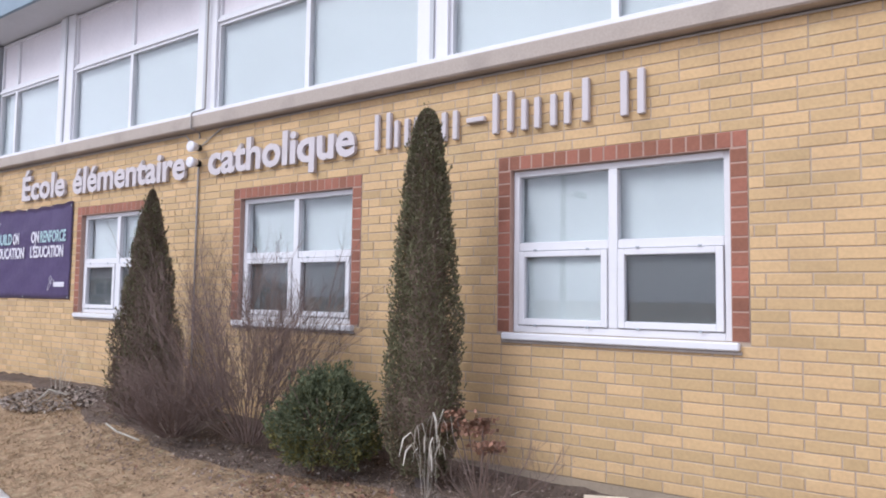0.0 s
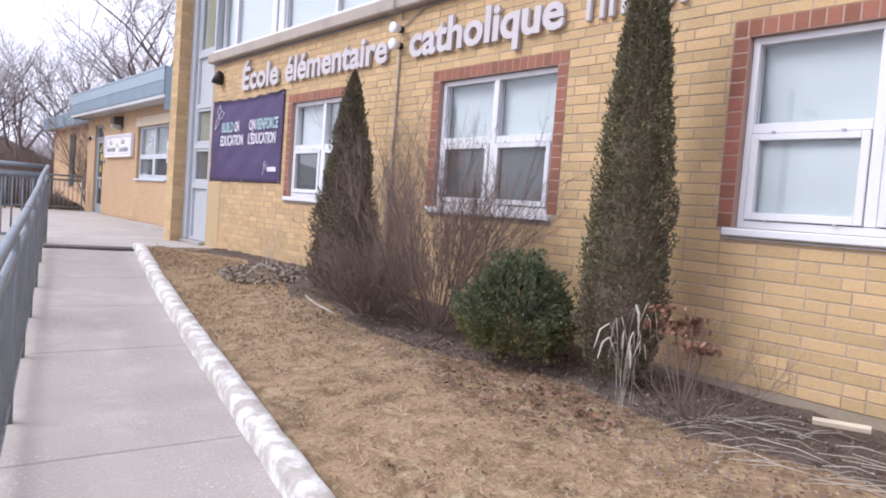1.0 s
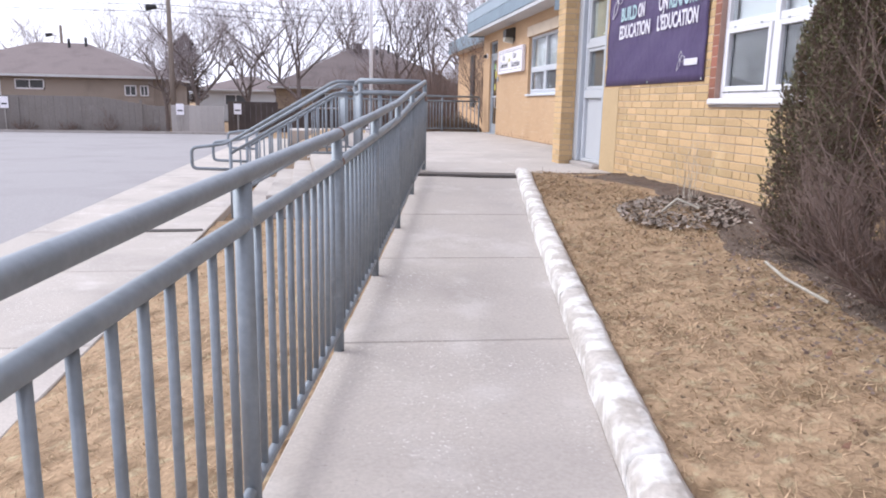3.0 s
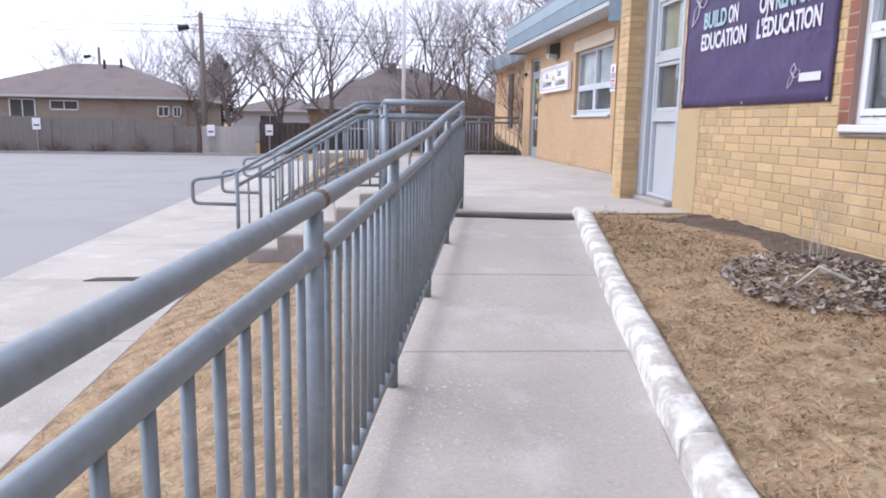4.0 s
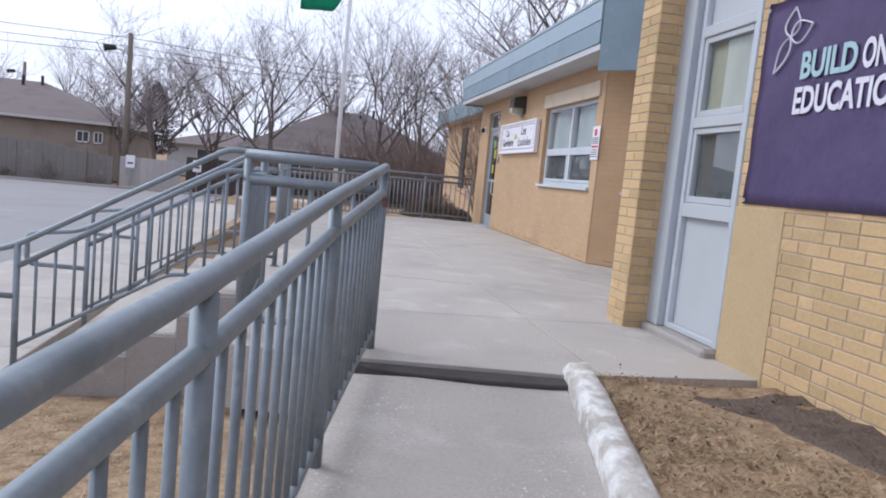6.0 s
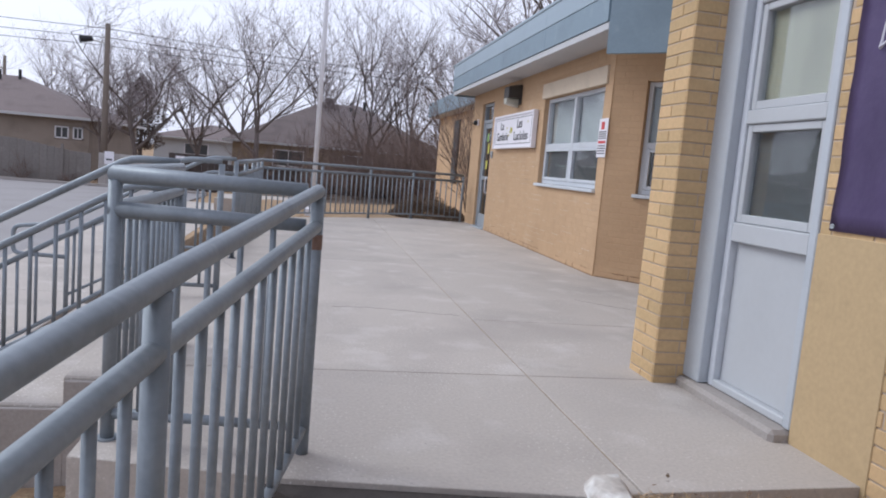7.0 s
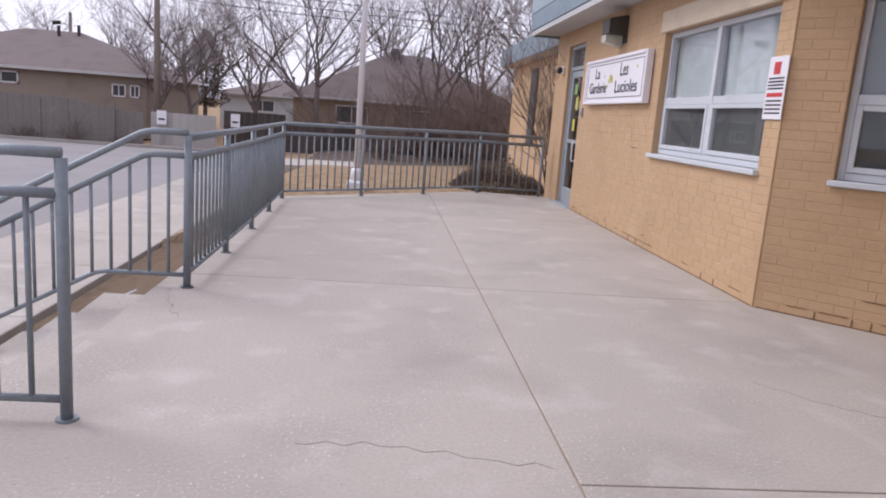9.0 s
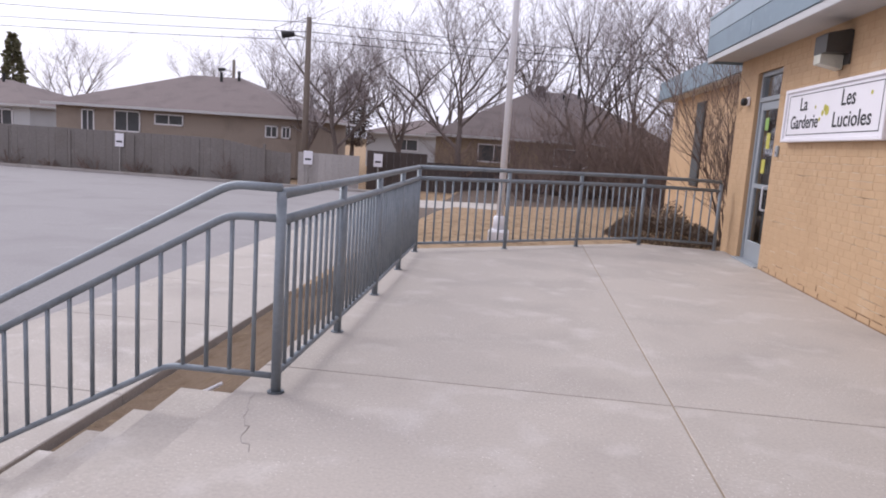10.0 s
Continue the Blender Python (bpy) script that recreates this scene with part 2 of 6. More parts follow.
M_POLE = mat("white_painted_pole", (0.74, 0.73, 0.76), 0.4, vary=0.05, scale=3)
M_WOOD = mat("weathered_pole_wood", (0.19, 0.155, 0.13), 0.95, vary=0.2, scale=3, fine=30, stretch=(1, 1, 0.1))
M_FLAG = mat("green_flag_cloth", (0.03, 0.30, 0.17), 0.8, vary=0.06)


# ---- building helpers ----
ORIGIN = {}


def thing(name, at, label, category, group="", kind=""):
    ob = new(name)
    ob.empty_display_size = 0.1
    ob.location = at
    ORIGIN[ob.name] = Vector(at)
    return tagged(ob, label, category, group, kind)


def mesh_of(bm, name, smooth=False):
    me = bpy.data.meshes.new(name)
    bm.normal_update()
    bm.to_mesh(me)
    bm.free()
    if smooth:
        me.polygons.foreach_set("use_smooth", [True] * len(me.polygons))
    return me


def part(name, bm, material, parent=None, label="", smooth=False):
    """One mesh object, in world places, under a thing or a part (or alone)."""
    if parent is not None:
        bm.transform(Matrix.Translation(-ORIGIN[parent.name]))
    ob = new(name, mesh_of(bm, name, smooth))
    ob.data.materials.append(material)
    if parent is not None:
        ob.parent = parent
        ORIGIN[ob.name] = ORIGIN[parent.name]
    else:
        ORIGIN[ob.name] = Vector((0, 0, 0))
    return tagged(ob, label)


def piece(name, me, parent, m):
    """A further object on a shared mesh, m in world places."""
    ob = new(name, me)
    if parent is not None:
        ob.parent = parent
        m = Matrix.Translation(-ORIGIN[parent.name]) @ m
        ORIGIN[ob.name] = ORIGIN[parent.name]
    ob.matrix_basis = m
    return ob


def box(x0, x1, y0, y1, z0, z1, bevel=0.0, bm=None):
    own = bmesh.new()
    bmesh.ops.create_cube(own, size=1.0, matrix=Matrix.LocRotScale(((x0 + x1) / 2, (y0 + y1) / 2, (z0 + z1) / 2), None, (abs(x1 - x0), abs(y1 - y0), abs(z1 - z0))))
    if bevel:
        bmesh.ops.bevel(own, geom=own.edges[:], offset=bevel, segments=1, affect="EDGES")
    if bm is None:
        return own
    join(bm, own)
    return bm


def join(bm, other, m=None):
    me = bpy.data.meshes.new("joining")
    if m is not None:
        other.transform(m)
    other.to_mesh(me)
    other.free()
    bm.from_mesh(me)
    bpy.data.meshes.remove(me)
    return bm


def prism(points, z0, z1, bevel=0.0):
    """A slab on a polygon; z1 may be a function of x and y."""
    bm = bmesh.new()
    top = [bm.verts.new((x, y, z1(x, y) if callable(z1) else z1)) for x, y in points]
    low = [bm.verts.new((x, y, z0(x, y) if callable(z0) else z0)) for x, y in points]
    n = len(points)
    tf = bm.faces.new(top)
    bm.faces.new(low[::-1])
    for i in range(n):
        bm.faces.new((top[i], low[i], low[(i + 1) % n], top[(i + 1) % n]))
    bmesh.ops.recalc_face_normals(bm, faces=bm.faces[:])
    if bevel:
        bmesh.ops.bevel(bm, geom=[e for e in tf.edges], offset=bevel, segments=1, affect="EDGES")
    return bm


def tube(points, radii, sides=10, bm=None, caps=True):
    """A pipe along points, mitred at its bends."""
    bm = bm or bmesh.new()
    pts = [Vector(p) for p in points]
    radii = radii if isinstance(radii, (list, tuple)) else [radii] * len(pts)
    rings, up = [], None
    for i, p in enumerate(pts):
        d0 = (p - pts[i - 1]).normalized() if i else (pts[1] - p).normalized()
        d1 = (pts[i + 1] - p).normalized() if i < len(pts) - 1 else d0
        d = (d0 + d1).normalized()
        if up is None:
            up = d.orthogonal().normalized()
        up = (up - d * up.dot(d)).normalized()
        side = d.cross(up)
        k = 1 / max(0.5, d.dot(d1))
        rings.append([bm.verts.new(p + (up * math.cos(a) + side * math.sin(a)) * radii[i] * (k if 0 < i < len(pts) - 1 else 1)) for a in (2 * math.pi * j / sides for j in range(sides))])
    for a, b in zip(rings, rings[1:]):
        for j in range(sides):
            bm.faces.new((a[j], a[(j + 1) % sides], b[(j + 1) % sides], b[j]))
    if caps and sides > 2:
        bm.faces.new(rings[0][::-1])
        bm.faces.new(rings[-1])
    return bm


def bend(points, r=0.06, n=4):
    """Rounds the corners of a line."""
    pts = [Vector(p) for p in points]
    out = [pts[0]]
    for a, p, b in zip(pts, pts[1:], pts[2:]):
        u, v = (a - p), (b - p)
        k = min(r, u.length * 0.45, v.length * 0.45)
        s, e = p + u.normalized() * k, p + v.normalized() * k
        out += [(s * (1 - t) + p * t) * (1 - t) + (p * (1 - t) + e * t) * t for t in (i / n for i in range(n + 1))]
    return out + [pts[-1]]


def raw(name, verts, faces, material, parent=None, label=""):
    me = bpy.data.meshes.new(name)
    me.from_pydata([tuple(v) for v in verts], [], faces)
    me.materials.append(material)
    ob = new(name, me)
    if parent is not None:
        ob.parent = parent
        ob.location = -ORIGIN[parent.name]
        ORIGIN[ob.name] = ORIGIN[parent.name]
    return tagged(ob, label)


def writing(text, size, depth, bold=0.0):
    """The words as a mesh in the x-z plane, its first letter at 0, facing -y. Returns mesh and width."""
    cu = bpy.data.curves.new("writing", "FONT")
    cu.body, cu.size, cu.extrude, cu.offset = text, size, depth, bold
    cu.resolution_u = 3
    ob = bpy.data.objects.new("writing", cu)
    me = bpy.data.meshes.new_from_object(ob)
    bpy.data.objects.remove(ob)
    me.transform(Matrix.Rotation(math.pi / 2, 4, "X"))
    xs = [v.co.x for v in me.vertices]
    return me, min(xs), max(xs)


def letters(text, at, width, size, material, parent, name="lettering", depth=0.002, bold=0.0, turn=-90):
    """Words on a wall: at is the foot of the first letter; width fits them to length. turn -90: facing -x, running to -y."""
    me, x0, x1 = writing(text, size, depth, bold)
    k = width / (x1 - x0)
    me.transform(Matrix.Diagonal((k, 1, 1, 1)) @ Matrix.Translation((-x0, 0, 0)))
    me.materials.clear()
    me.materials.append(material)
    return piece(name, me, parent, Matrix.Translation(at) @ Matrix.Rotation(radians(turn), 4, "Z"))


# ---- levels ----
LOW = -0.78          # the lower walk
WALL = 3.63          # face of the main wall


def ramp_left(y):
    return 0.376 + 0.2 * (y - 4.05)


def ramp_right(y):
    return 1.505 + 0.195 * (y - 4.06)


RAMP = [(-4.0, LOW), (-0.85, -0.61), (1.3, -0.51), (2.7, -0.45), (4.05, -0.392), (5.2, -0.325), (6.5, -0.245), (7.75, -0.125), (8.75, -0.035), (9.5, 0.03)]


def ramp_z(y):
    for (a, za), (b, zb) in zip(RAMP, RAMP[1:]):
        if y < b:
            return max(LOW, za + (zb - za) * (y - a) / (b - a))
    return 0.03


def wall_z(y):
    return max(-0.3, min(0.04, -0.15 + 0.031 * y))


def smooth(a, b, x):
    t = max(0.0, min(1.0, (x - a) / (b - a)))
    return t * t * (3 - 2 * t)


def lawn_z(x, y):
    a, b = ramp_right(y) + 0.16, WALL
    t = max(0.0, min(1.0, (x - a) / (b - a)))
    bumps = 0.02 * noise.noise((x * 1.7, y * 1.7, 3)) + 0.012 * noise.noise((x * 6, y * 6, 7))
    return (ramp_z(y) + 0.085) * (1 - t) + wall_z(y) * t - 0.02 + bumps - 0.015 * smooth(7.8, 8.6, y)


def bed_z(x, y):
    a, b = -1.24, min(0.62, ramp_left(y) - 0.06)
    t = max(0.0, min(1.0, (x - a) / max(0.05, b - a)))
    return LOW - 0.035 + (max(ramp_z(min(y, 7.0)), LOW) - 0.03 - LOW) * t ** 0.8 * (1 - 0.85 * smooth(7.3, 9.8, y)) + 0.02 * noise.noise((x * 2, y * 2, 1))


def ground_z(x, y):
    if x < -3.0:
        return LOW - 0.25 - 0.16 * smooth(20, 40, y)
    if y > 14.2:
        if x < 0.75 and y < 19.6:
            return LOW - 0.02 + (0.70 * smooth(-1.0, 0.6, x) if x > -1.15 else -0.1)
        if y > 18.5:
            e = 19.15 + (x - 0.5) * 0.8
            if y > e - 0.3 or x < 0.5:
                base = -0.06 - 0.6 * smooth(23, 38, y)
                return base + (LOW - 0.02 - base) * smooth(0.2, -1.3, x) + (-0.1 if x < -1.25 else 0)
        return -0.4
    if y > 8.75 and x > 0.6:
        return -0.4
    if y < -1.0 and x < ramp_right(y) + 0.1:
        return LOW - 0.1
    if x > WALL + 0.1:
        return -0.4
    if x > ramp_right(y) + 0.1:
        return lawn_z(x, y) if y < 8.74 else -0.4
    if x > ramp_left(y) - 0.02:
        return min(ramp_z(y), 0) - 0.15
    if x > -1.3 and y < 10.5:
        return bed_z(x, y)
    return LOW - 0.12


# ---- ground, walks, ramp, landing ----
def axis(lo, hi, step, far):
    out, v, s = [lo + step * i for i in range(int((hi - lo) / step) + 1)], 0, step
    a, b = out[0], out[-1]
    left, right = [], []
    while b < far:
        s *= 1.45
        a, b = a - s, b + s
        left.append(a)
        right.append(b)
    return left[::-1] + out + right


gx, gy = axis(-3.4, 5.4, 0.13, 900), axis(-4.0, 30.0, 0.16, 900)
gv = [(x, y, ground_z(x, y)) for y in gy for x in gx]
nx = len(gx)
gf = [(j * nx + i, j * nx + i + 1, (j + 1) * nx + i + 1, (j + 1) * nx + i) for j in range(len(gy) - 1) for i in range(nx - 1)]
ground = raw("ground", gv, gf, M_GRASS)
ground.data.polygons.foreach_set("use_smooth", [True] * len(ground.data.polygons))
tagged(ground, "dormant brown winter lawn sloping from the wall", "lawn", kind="structure")

# parking lot
lot = thing("parking_lot", (-30, 20, LOW - 0.06), "worn grey asphalt parking lot with patched seams", "parking lot", kind="structure")
lot_z = lambda x, y: LOW - 0.03 - 0.16 * smooth(14, 40, y)
part("asphalt", prism([(-60, -40), (-3.16, -40), (-3.16, 8), (-3.16, 14), (-3.16, 22), (-3.16, 30), (-3.16, 40.2), (-60, 40.2)], LOW - 0.6, lot_z), M_ASPH, lot)
part("kerb", prism([(-60, 40.2), (-3.2, 40.2), (-3.2, 40.4), (-60, 40.4)], LOW - 0.5, LOW - 0.08, 0.02), M_CONCD, lot, "low weathered concrete kerb")

walk_way = thing("pavement", (-2.2, 12, LOW), "pale concrete walk beside the parking lot", "pavement", kind="structure")
ys = [-14, -11.5, -9, -6.5, -4, -2, -0.9, 1.2, 3.2, 5.3, 7.4, 9.5, 11.6, 13.7, 15.8, 17.9, 20, 22.1, 24.2, 26.3, 28.4, 30.5, 32.6]
for a, b in zip(ys, ys[1:]):
    e = -1.18
    part("slab", prism([(-3.15, a + 0.005), (e, a + 0.005), (e, b - 0.005), (-3.15, b - 0.005)], LOW - 0.2, LOW, 0.008), M_CONC, walk_way)
part("filler_strip", prism([(-2.3, 9.42), (-1.3, 9.44), (-1.2, 9.5), (-1.22, 9.6), (-2.2, 9.56)], LOW - 0.1, LOW + 0.012, 0.006), M_TAR, walk_way, "dark asphalt patch over a raised joint")

ramp_thing = thing("ramp", (0.9, 4, LOW), "sloping concrete access ramp with stained slabs", "ramp", kind="structure")
ry = [-4.2, -2.5, -0.85, 0.4, 2.08, 4.06, 5.58, 6.95, 8.72]
for a, b in zip(ry, ry[1:]):
    a, b = a + 0.005, b - 0.005
    n = 6
    ends = [a + (b - a) * k / n for k in range(n + 1)]
    lf = lambda y: ramp_left(y) - 0.03 if y > -0.9 else -1.17
    part("slab", prism([(ramp_right(y), y - 0.04) for y in ends] + [(lf(y), y) for y in ends[::-1]], lambda x, y: ramp_z(y) - 0.22, lambda x, y: ramp_z(y), 0.006), M_CONC, ramp_thing)
fy_ = [-0.8 + 0.5 * k for k in range(19)]
part("joint_fill", prism([(ramp_right(y), y) for y in fy_] + [(ramp_left(y), y) for y in fy_[::-1]], lambda x, y: ramp_z(y) - 0.2, lambda x, y: ramp_z(y) - 0.03), M_CONCD, ramp_thing)

kerb = thing("ramp_kerb", (1.6, 4, -0.4), "low concrete kerb with flaking white paint along the ramp", "kerb", kind="structure")
ky = [-1.2, 0.9, 2.7, 4.46, 6.5, 8.80]
for a, b in zip(ky, ky[1:]):
    bm = bmesh.new()
    rows = []
    n = int((b - a) / 0.05)
    for i in range(n + 1):
        y = a + 0.004 + (b - a - 0.008) * i / n
        x, z = ramp_right(y) + 0.004, ramp_z(y)
        w = [noise.noise((y * 3.1, k, 0)) * 0.010 + noise.noise((y * 9.0, k, 5)) * 0.004 for k in range(4)]
        zt = z + 0.12 + w[2]
        if y > 8.3:
            zt = min(zt + 0.02, 0.055)
        prof = [(x + w[0], z - 0.3), (x + w[0], zt - 0.035), (x + 0.03 + w[1], zt), (x + 0.125 + w[1], zt + 0.004), (x + 0.158 + w[3], zt - 0.03), (x + 0.165 + w[3], z - 0.3)]
        rows.append([bm.verts.new((px, y, pz)) for px, pz in prof])
    for p, q in zip(rows, rows[1:]):
        for k in range(5):
            bm.faces.new((p[k], q[k], q[k + 1], p[k + 1]))
    bm.faces.new(rows[0])
    bm.faces.new(rows[-1][::-1])
    bmesh.ops.recalc_face_normals(bm, faces=bm.faces[:])
    part("kerb_length", bm, M_KERB, kerb, smooth=True)

landing = thing("landing", (2.5, 14, 0), "broad smooth concrete landing before the entrance", "landing", kind="structure")
for pts in (
    [(1.27, 8.89), (2.46, 8.73), (2.646, 8.76), (2.646, 10.215), (0.58, 10.215), (0.58, 9.05)],
    [(0.58, 10.225), (2.646, 10.225), (2.646, 14.565), (0.40, 14.565), (0.405, 10.47), (0.58, 10.47)],
    [(0.40, 14.575), (2.646, 14.575), (2.646, 21.07), (0.44, 19.35)],
    [(2.656, 8.76), (3.66, 8.82), (3.66, 9.2), (3.72, 10.215), (2.656, 10.215)],
    [(2.656, 10.225), (8.5, 10.225), (8.5, 10.7), (7.55, 11.655), (2.656, 11.655)],
    [(2.656, 11.665), (7.54, 11.665), (4.76, 14.46), (4.76, 14.565), (2.656, 14.565)],
    [(2.656, 14.575), (4.76, 14.575), (4.76, 21.62), (3.5, 21.72), (2.656, 21.08)],
):
    part("slab", prism(pts, -0.35, 0.0, 0.003), M_CONC, landing)
part("joint_fill", prism([(1.4, 9.0), (3.6, 8.95), (3.6, 10.3), (4.7, 11.5), (4.7, 21.4), (3.3, 21.4), (0.7, 19.2), (0.7, 9.3)], -0.3, -0.006), M_FOUND, landing)
part("filler_strip", prism([(1.36, 8.80), (1.5, 8.72), (1.95, 8.63), (2.3, 8.60), (2.43, 8.61), (2.45, 8.735), (1.27, 8.895)], -0.2, -0.022, 0.008), M_TAR, landing, "dark crumbling asphalt filler at the ramp top")

for pts in ([(1.6, 11.91), (1.85, 11.93), (2.1, 11.89), (2.39, 11.81), (2.63, 11.78)], [(0.52, 14.1), (0.55, 13.9), (0.62, 13.74), (0.66, 13.6), (0.75, 13.45)], [(3.9, 12.8), (4.15, 12.5), (4.3, 12.42), (4.6, 12.1)]):
    part("crack", tube([(x + 0.012 * math.sin(k * 5.1), y + 0.02 * math.sin(k * 3.7), 0.0002) for k, (x, y) in enumerate((a[0] + (b[0] - a[0]) * j / 4, a[1] + (b[1] - a[1]) * j / 4) for a, b in zip(pts, pts[1:]) for j in range(4))], 0.0024, 4), M_CONCD, landing)
steps = thing("steps", (-0.3, 12.4, LOW), "short flight of wide concrete steps", "steps", kind="structure")
noses = [(0.405, 0.40), (0.13, -0.07), (-0.20, -0.35), (-0.54, -0.64), (-0.88, -0.94)]   # edges at the near and far end
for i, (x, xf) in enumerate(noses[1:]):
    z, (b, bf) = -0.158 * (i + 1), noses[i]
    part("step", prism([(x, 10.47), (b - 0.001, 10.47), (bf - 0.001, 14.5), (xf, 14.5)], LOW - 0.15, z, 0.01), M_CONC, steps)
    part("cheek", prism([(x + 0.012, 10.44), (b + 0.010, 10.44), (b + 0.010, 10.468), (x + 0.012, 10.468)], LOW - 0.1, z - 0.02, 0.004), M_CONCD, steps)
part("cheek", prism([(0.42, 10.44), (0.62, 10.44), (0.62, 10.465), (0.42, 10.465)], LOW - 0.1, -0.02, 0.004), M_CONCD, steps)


# ---- the main building ----
COURSE, BL = 0.0712, 0.245
OPEN = [(-0.885, 0.835, 0.85, 2.115), (2.17, 3.83, 0.85, 2.115), (5.08, 6.76, 0.85, 2.115)]   # window surrounds in the main wall
main_wall = thing("wall_main", (3.8, 2, -0.5), "yellow brick school wall with red brick window surrounds", "wall", kind="structure")
Y0, Y1, Z0, Z1 = -6.0, 9.27, -0.095, 2.76


def cut_wall(y0, y1, z0, z1, opens):
    """Rectangles of a wall round its openings."""
    out, y = [], y0
    for a, b, c, d in sorted(opens):
        out += [(y, a, z0, z1), (a, b, z0, c), (a, b, d, z1)]
        y = b
    return out + [(y, y1, z0, z1)]


bm = bmesh.new()
for a, b, c, d in cut_wall(Y0, Y1, Z0, Z1, OPEN):
    box(WALL + 0.001, WALL + 0.34, a, b, c, d, bm=bm)
part("masonry", bm, M_MORTAR, main_wall, "mortar bed of the brick wall")
part("foundation", box(WALL + 0.002, WALL + 0.34, Y0, Y1, -0.9, Z0 - 0.002), M_FOUND, main_wall, "stained concrete foundation")


def brick_mesh(length, height=COURSE - 0.008, out=0.0035, deep=0.03):
    bm = bmesh.new()
    h, e = length / 2 - 0.004, 0.003
    f = [(-out, -h + e, e), (-out, h - e, e), (-out, h - e, height - e), (-out, -h + e, height - e)]
    g = [(-out + 0.004, -h, 0), (-out + 0.004, h, 0), (-out + 0.004, h, height), (-out + 0.004, -h, height)]
    k = [(deep, -h, 0), (deep, h, 0), (deep, h, height), (deep, -h, height)]
    v = [[bm.verts.new(p) for p in ring] for ring in (f, g, k)]
    bm.faces.new(v[0][::-1])
    for a, b in zip(v, v[1:]):
        for i in range(4):
            bm.faces.new((a[i], a[(i + 1) % 4], b[(i + 1) % 4], b[i]))
    bmesh.ops.recalc_face_normals(bm, faces=bm.faces[:])
    return mesh_of(bm, "brick")


def lay(y0, y1, z0, z1, opens, seed, length=BL):
    """Bricks of a wall as (centre, foot, length), round its openings."""
    rng, out, row, z = random.Random(seed), [], 0, z0
    while z + COURSE <= z1 + 0.02:
        y = y0 - (row % 2) * length / 2 - rng.choice((0, 0, length / 4))
        while y < y1:
            w = length if rng.random() > 0.22 else length / 2
            spans = [(max(y, y0), min(y + w, y1))]
            for a, b, c, d in opens:
                if z + COURSE > c + 0.01 and z < d - 0.01:
                    spans = [s for p, q in spans for s in ((p, min(q, a)), (max(p, b), q)) if s[1] - s[0] > 0.018]
            out += [((p + q) / 2, z, q - p) for p, q in spans if q - p > 0.018]
            y += w
        z += COURSE
        row += 1
    return out


def joined_bricks(bricks, to_world, height=COURSE - 0.008, out=0.0035):
    """Many bricks as one mesh: (centre, foot, length) on a wall that to_world turns into places."""
    verts, faces = [], []
    for c, z, w in bricks:
        h, e, n = w / 2 - 0.004, 0.003, len(verts)
        j = (random.random() - 0.5) * 0.0025
        for o, s, lo in ((-out + j, h - e, e), (-out + j + 0.004, h, 0), (0.012, h, 0)):
            verts += [to_world(o, c - s, z + lo), to_world(o, c + s, z + lo), to_world(o, c + s, z + height - lo), to_world(o, c - s, z + height - lo)]
        faces.append((n + 3, n + 2, n + 1, n))
        for r in (0, 4):
            faces += [(n + r + i, n + r + (i + 1) % 4, n + r + 4 + (i + 1) % 4, n + r + 4 + i) for i in range(4)]
    return verts, faces


part("render_patch", box(WALL - 0.008, WALL + 0.0, 8.79, 9.272, Z0, 0.985, 0.003), M_PARGE, main_wall, "smooth tan render beside the doorway")
# roof band, ledge and upper glazing
part("ledge", box(3.52, 3.80, Y0, 9.30, 2.765, 2.90, 0.012), M_LEDGE, main_wall, "projecting grey concrete ledge")
upper = thing("window_upper", (3.75, 2, 2.9), "long upper window band with white posts and pale blinds", "window", kind="structure")
part("sill", box(3.60, 3.84, Y0, 9.28, 2.902, 2.965, 0.006), M_WHITE, upper)
# black sheet in place of the unlit room behind the band
part("backing", box(3.93, 3.97, Y0, 10.2, 2.9, 4.68), M_DARK, upper)
bays = [(-4.65, -1.72), (-1.40, 1.35), (1.65, 4.28), (4.60, 7.17), (7.53, 9.22)]
for a, b in bays:
    mid = (a + b) / 2 if b < 9 else 8.75
    for p, q in ((a, mid), (mid, b)):
        for name, z0, z1 in (("pane_frame", 2.967, 3.90), ("transom_frame", 3.94, 4.62)):
            t = 0.028
            bm = box(3.72, 3.78, p, p + t, z0, z1)
            box(3.72, 3.78, q - t, q, z0, z1, bm=bm)
            box(3.72, 3.78, p + t, q - t, z0, z0 + t + 0.01, bm=bm)
            box(3.72, 3.78, p + t, q - t, z1 - t, z1, bm=bm)
            part(name, bm, M_WHITE, upper)
        g = part("pane", box(3.748, 3.754, p + 0.02, q - 0.02, 2.98, 3.89), M_GLASS, upper)
        g.visible_shadow = False
        part("blind", box(3.79, 3.80, p + 0.01, q - 0.01, 2.97, 3.90), M_BLIND, upper, "drawn pale roller blind")
        part("panel", box(3.75, 3.77, p + 0.028, q - 0.028, 3.978, 4.595), M_INFILL, upper, "white infill panel")
    part("rail", box(3.70, 3.80, a, b, 3.902, 3.938, 0.004), M_WHITE, upper)
for a, b in ((-1.72, -1.40), (1.35, 1.65), (4.28, 4.60), (7.17, 7.53)):
    part("post", box(3.69, 3.92, a, b, 2.967, 4.64, 0.006), M_WHITE, upper)
    part("post_cover", box(3.672, 3.688, (a + b) / 2 - 0.02, (a + b) / 2 + 0.02, 2.967, 4.64, 0.003), M_PANEL, upper)

